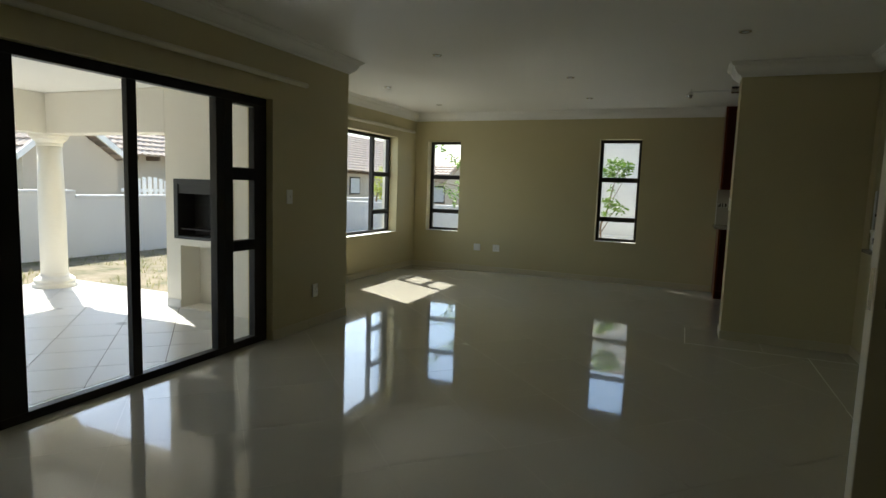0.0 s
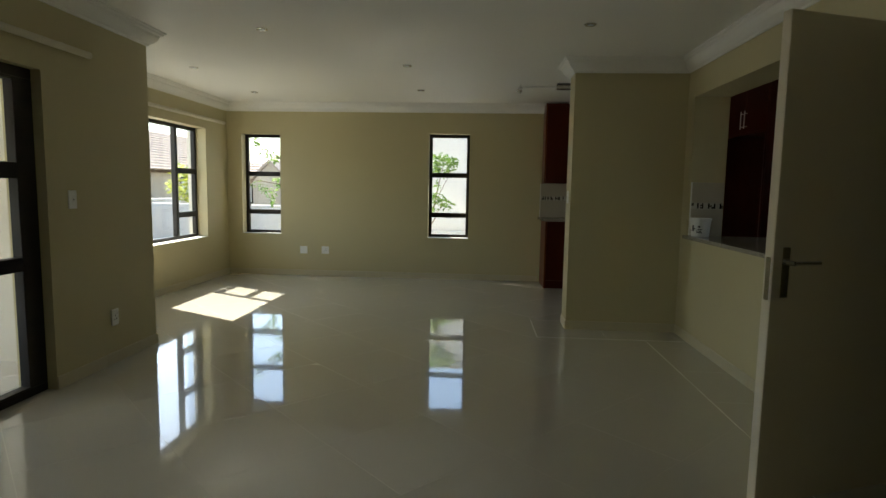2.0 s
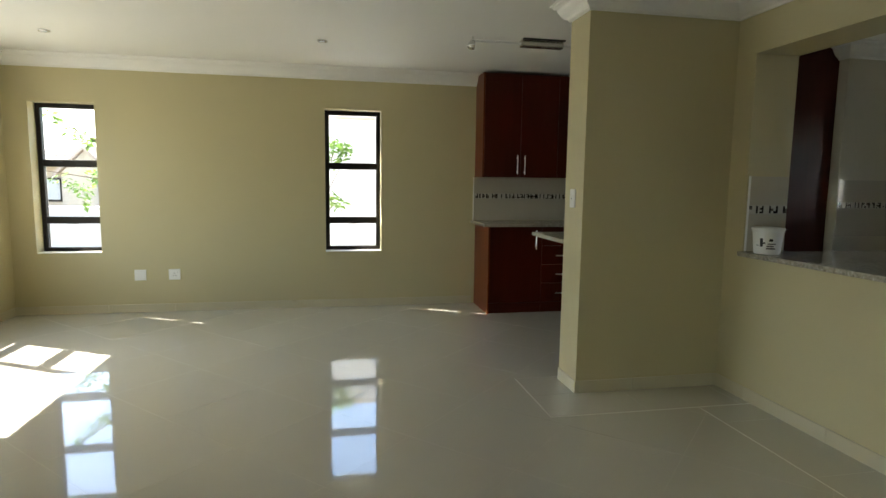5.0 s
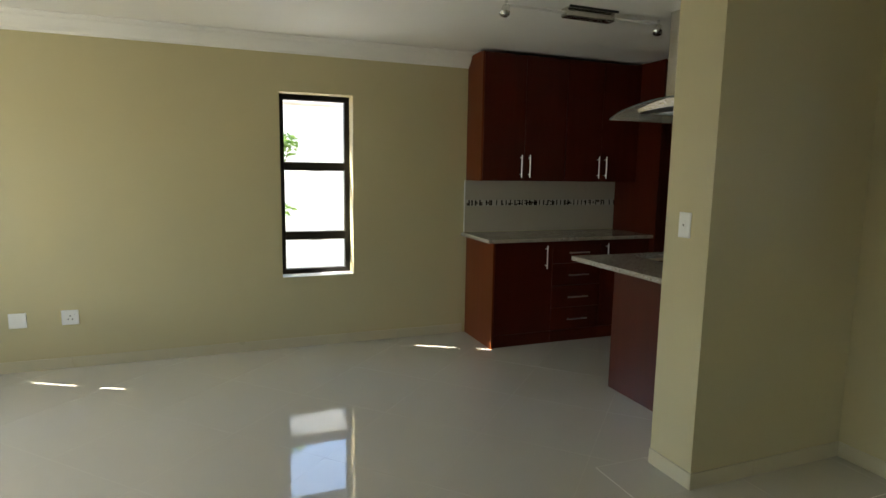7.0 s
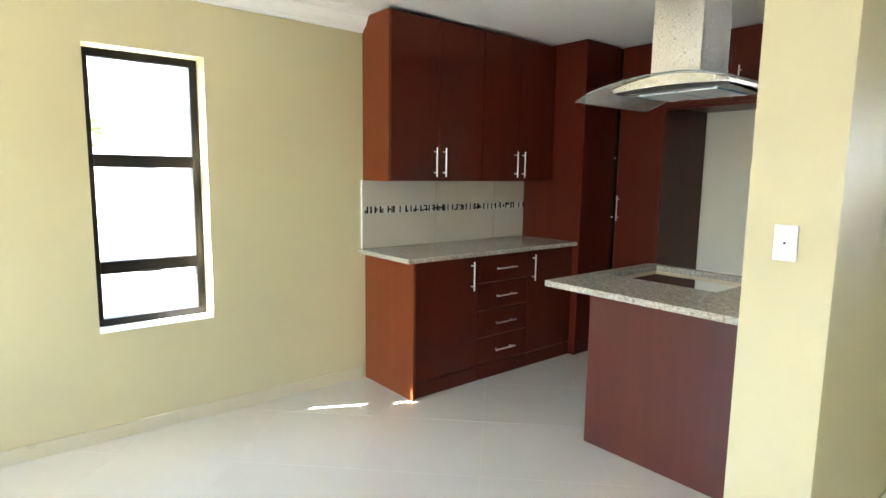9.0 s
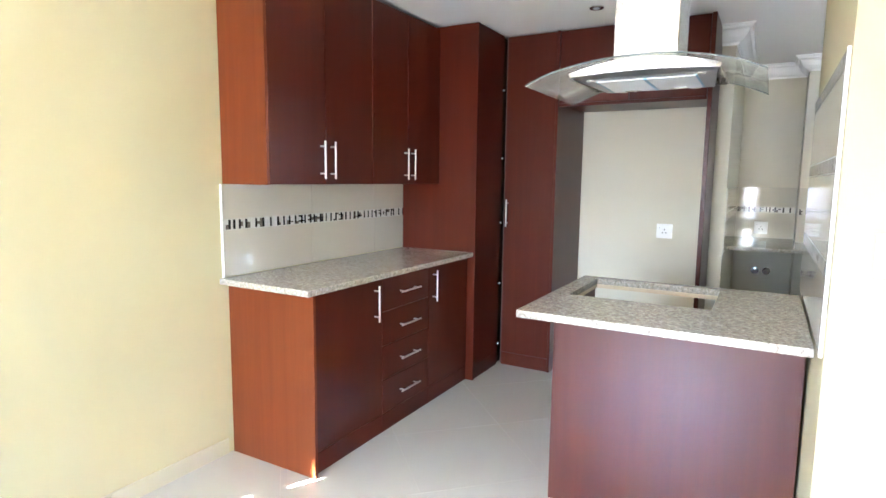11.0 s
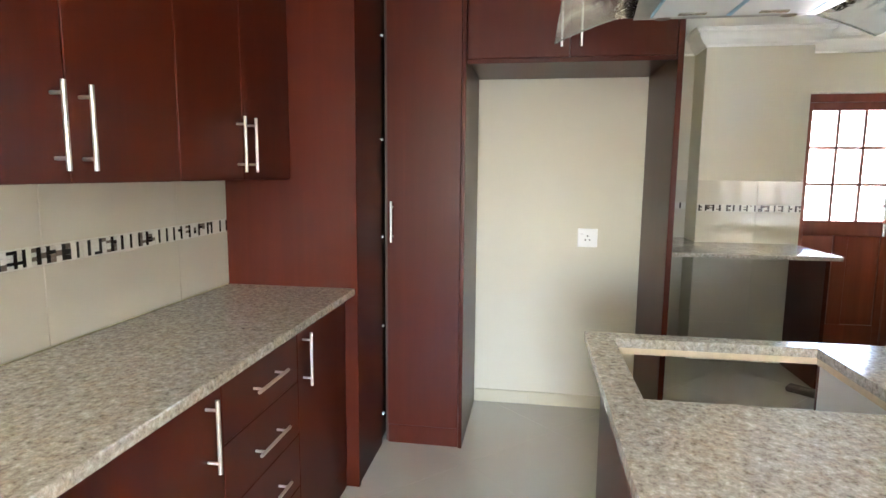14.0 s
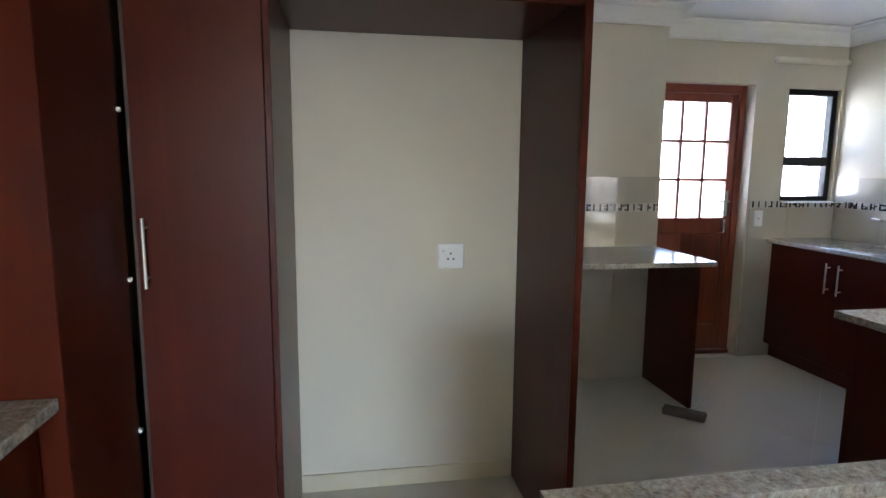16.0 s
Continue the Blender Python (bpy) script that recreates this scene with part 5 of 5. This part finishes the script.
small_tree("yellow_shrub", -7.6, 13.6, [((-7.6, 13.6, -0.07), (-7.6, 13.6, 1.2), 0.05, 0.02)],
           [((-7.45, 13.6, 1.15), 0.36), ((-7.2, 13.7, 1.05), 0.36), ((-7.35, 13.55, 1.55), 0.26), ((-7.1, 13.6, 1.4), 0.2)], YLEAF, 0.13, 40, "yellow-green shrub by the garden wall", 8)

def lawn():
    """Short dry blades scattered between the patio and the garden wall."""
    rng = random.Random(11)
    bm = bmesh.new()
    for _ in range(5200):
        x, y = rng.uniform(-8.7, -4.9), rng.uniform(0.5, 11.5)
        if x > -6.75 and y < 4.5:
            continue
        if noise.noise(Vector((x * 0.9, y * 0.9, 0))) < -0.12:
            continue
        a, h, lean = rng.uniform(0, 6.28), rng.uniform(0.02, 0.07), rng.uniform(0.0, 0.04)
        c, s = math.cos(a), math.sin(a)
        q = [(x - 0.008 * s, y + 0.008 * c, -0.062), (x + 0.008 * s, y - 0.008 * c, -0.062), (x + lean * c, y + lean * s, -0.06 + h)]
        bm.faces.new([bm.verts.new(p) for p in q])
    tagged(mesh_object("grass", bm, STRAW), "short dry straw-coloured grass blades", "grass", kind="stuff")


lawn()

# ---- floors, laid piece by piece ----
def clip(poly, x0, x1, y0, y1):
    for ax, lim, keep in ((0, x0, 1), (0, x1, -1), (1, y0, 1), (1, y1, -1)):
        out = []
        for i, p in enumerate(poly):
            q = poly[(i + 1) % len(poly)]
            a, b = keep * (p[ax] - lim), keep * (q[ax] - lim)
            if a >= 0:
                out.append(p)
            if (a > 0 > b) or (a < 0 < b):
                t = a / (a - b)
                out.append((p[0] + (q[0] - p[0]) * t, p[1] + (q[1] - p[1]) * t))
        poly = out
        if len(poly) < 3:
            return []
    return poly


def area(poly):
    return abs(sum(p[0] * q[1] - q[0] * p[1] for p, q in zip(poly, poly[1:] + poly[:1]))) / 2


def prism(bm, poly, z0, z1):
    lo, hi = [bm.verts.new((*p, z0)) for p in poly], [bm.verts.new((*p, z1)) for p in poly]
    bm.faces.new(hi)
    for k in range(len(poly)):
        j = (k + 1) % len(poly)
        bm.faces.new((lo[k], lo[j], hi[j], hi[k]))


LEVEL_RNG = random.Random(21)


def lay(parent, rects, size, gap, plus, minus, z0, z1, mat, tilt=0.0):
    """Square pieces laid at 45 degrees; plus and minus are where joints meet x + y and x - y."""
    step = size * math.sqrt(2)
    xs, ys = [r[0] for r in rects] + [r[1] for r in rects], [r[2] for r in rects] + [r[3] for r in rects]
    p0, p1 = min(xs) + min(ys), max(xs) + max(ys)
    m0, m1 = min(xs) - max(ys), max(xs) - min(ys)
    g = gap / 2 * math.sqrt(2)
    for i in range(math.floor((p0 - plus) / step), math.ceil((p1 - plus) / step)):
        for k in range(math.floor((m0 - minus) / step), math.ceil((m1 - minus) / step)):
            a, b = plus + i * step + g, plus + (i + 1) * step - g
            c, d = minus + k * step + g, minus + (k + 1) * step - g
            quad = [((s + t) / 2, (s - t) / 2) for s, t in ((a, c), (a, d), (b, d), (b, c))]
            polys = [q for q in (clip(quad, *r) for r in rects) if q and area(q) > 0.00005]
            if not polys:
                continue
            bm = bmesh.new()
            for q in polys:
                prism(bm, q, z0, z1)
            if tilt:
                cx, cy = (a + b + c + d) / 4, (a + b - c - d) / 4
                tx, ty = LEVEL_RNG.gauss(0, tilt), LEVEL_RNG.gauss(0, tilt)
                for v in bm.verts:
                    if v.co.z > z1 - 0.001:
                        v.co.z += (v.co.x - cx) * tx + (v.co.y - cy) * ty
            ob = mesh_object("tile", bm, mat)
            ob.parent = parent


def edge_row(parent, x0, x1, y0, y1, size, gap, along, z0, z1, mat):
    a, b = (y0, y1) if along == "y" else (x0, x1)
    while a < b - 0.02:
        e = min(a + size, b)
        bm = bmesh.new()
        q = (x0, x1, a + gap / 2, e - gap / 2) if along == "y" else (a + gap / 2, e - gap / 2, y0, y1)
        prism(bm, [(q[0], q[2]), (q[1], q[2]), (q[1], q[3]), (q[0], q[3])], z0, z1)
        mesh_object("tile", bm, mat).parent = parent
        a = e


floor = structure("floor", boxes((-2.93, 1.93, -3.2, 5.5, -0.12, -0.0006), (-3.98, 4.94, 5.501, 8.3, -0.12, -0.0006), (-3.98, -2.931, 4.3, 5.5, -0.12, -0.0006), (1.931, 4.94, 0.0, 5.5, -0.12, -0.0006)),
                  GROUT, "polished cream porcelain floor laid diagonally", "floor")
lay(floor, [(-2.69, 0.37, -3.0, 5.02), (0.37, 1.29, -3.0, 5.02), (-3.74, 0.37, 5.02, 8.07), (0.37, 3.315, 5.66, 8.07), (-3.74, -2.69, 4.42, 5.02), (1.93, 4.70, 3.24, 5.66), (3.315, 4.70, 5.66, 6.03)], 0.6, 0.002, 7.02, -6.20, -0.009, 0.0, FLOOR, 0.0006)
edge_row(floor, 1.2925, 1.64, -3.0, 5.02, 0.6, 0.003, "y", -0.009, 0.0, FLOOR)
edge_row(floor, 0.3725, 1.64, 5.0225, 5.35, 0.6, 0.003, "x", -0.009, 0.0, FLOOR)
edge_row(floor, 0.3725, 0.66, 5.35, 5.6575, 0.6, 0.003, "y", -0.009, 0.0, FLOOR)
edge_row(floor, -2.94, -2.6925, 0.9, 3.355, 0.6, 0.003, "y", -0.009, 0.0, FLOOR)
edge_row(floor, 1.642, 3.1, 1.0, 2.9, 0.6, 0.003, "x", -0.009, 0.0, FLOOR)
patio = structure("patio_floor", boxes((-6.72, -2.941, -3.2, 4.4, -0.12, -0.0135)), PGROUT, "pale patio tiles laid diagonally with dark joints", "patio")
lay(patio, [(-6.70, -2.99, -3.0, 4.38)], 0.42, 0.006, -1.0, -5.0, -0.03, -0.010, PATIO)
edge_row(patio, -2.984, -2.945, -3.0, 4.16, 0.42, 0.006, "y", -0.03, -0.010, PATIO)
# pale filler in the joint round the straight border row
structure("trim", boxes((1.288, 1.2923, -3.0, 5.0177, -0.006, 0.0003), (0.372, 1.639, 5.0180, 5.0223, -0.006, 0.0003), (0.3680, 0.3722, 5.0225, 5.657, -0.006, 0.0003)), PALEGROUT, "pale grout line along the border tiles", "grout line")
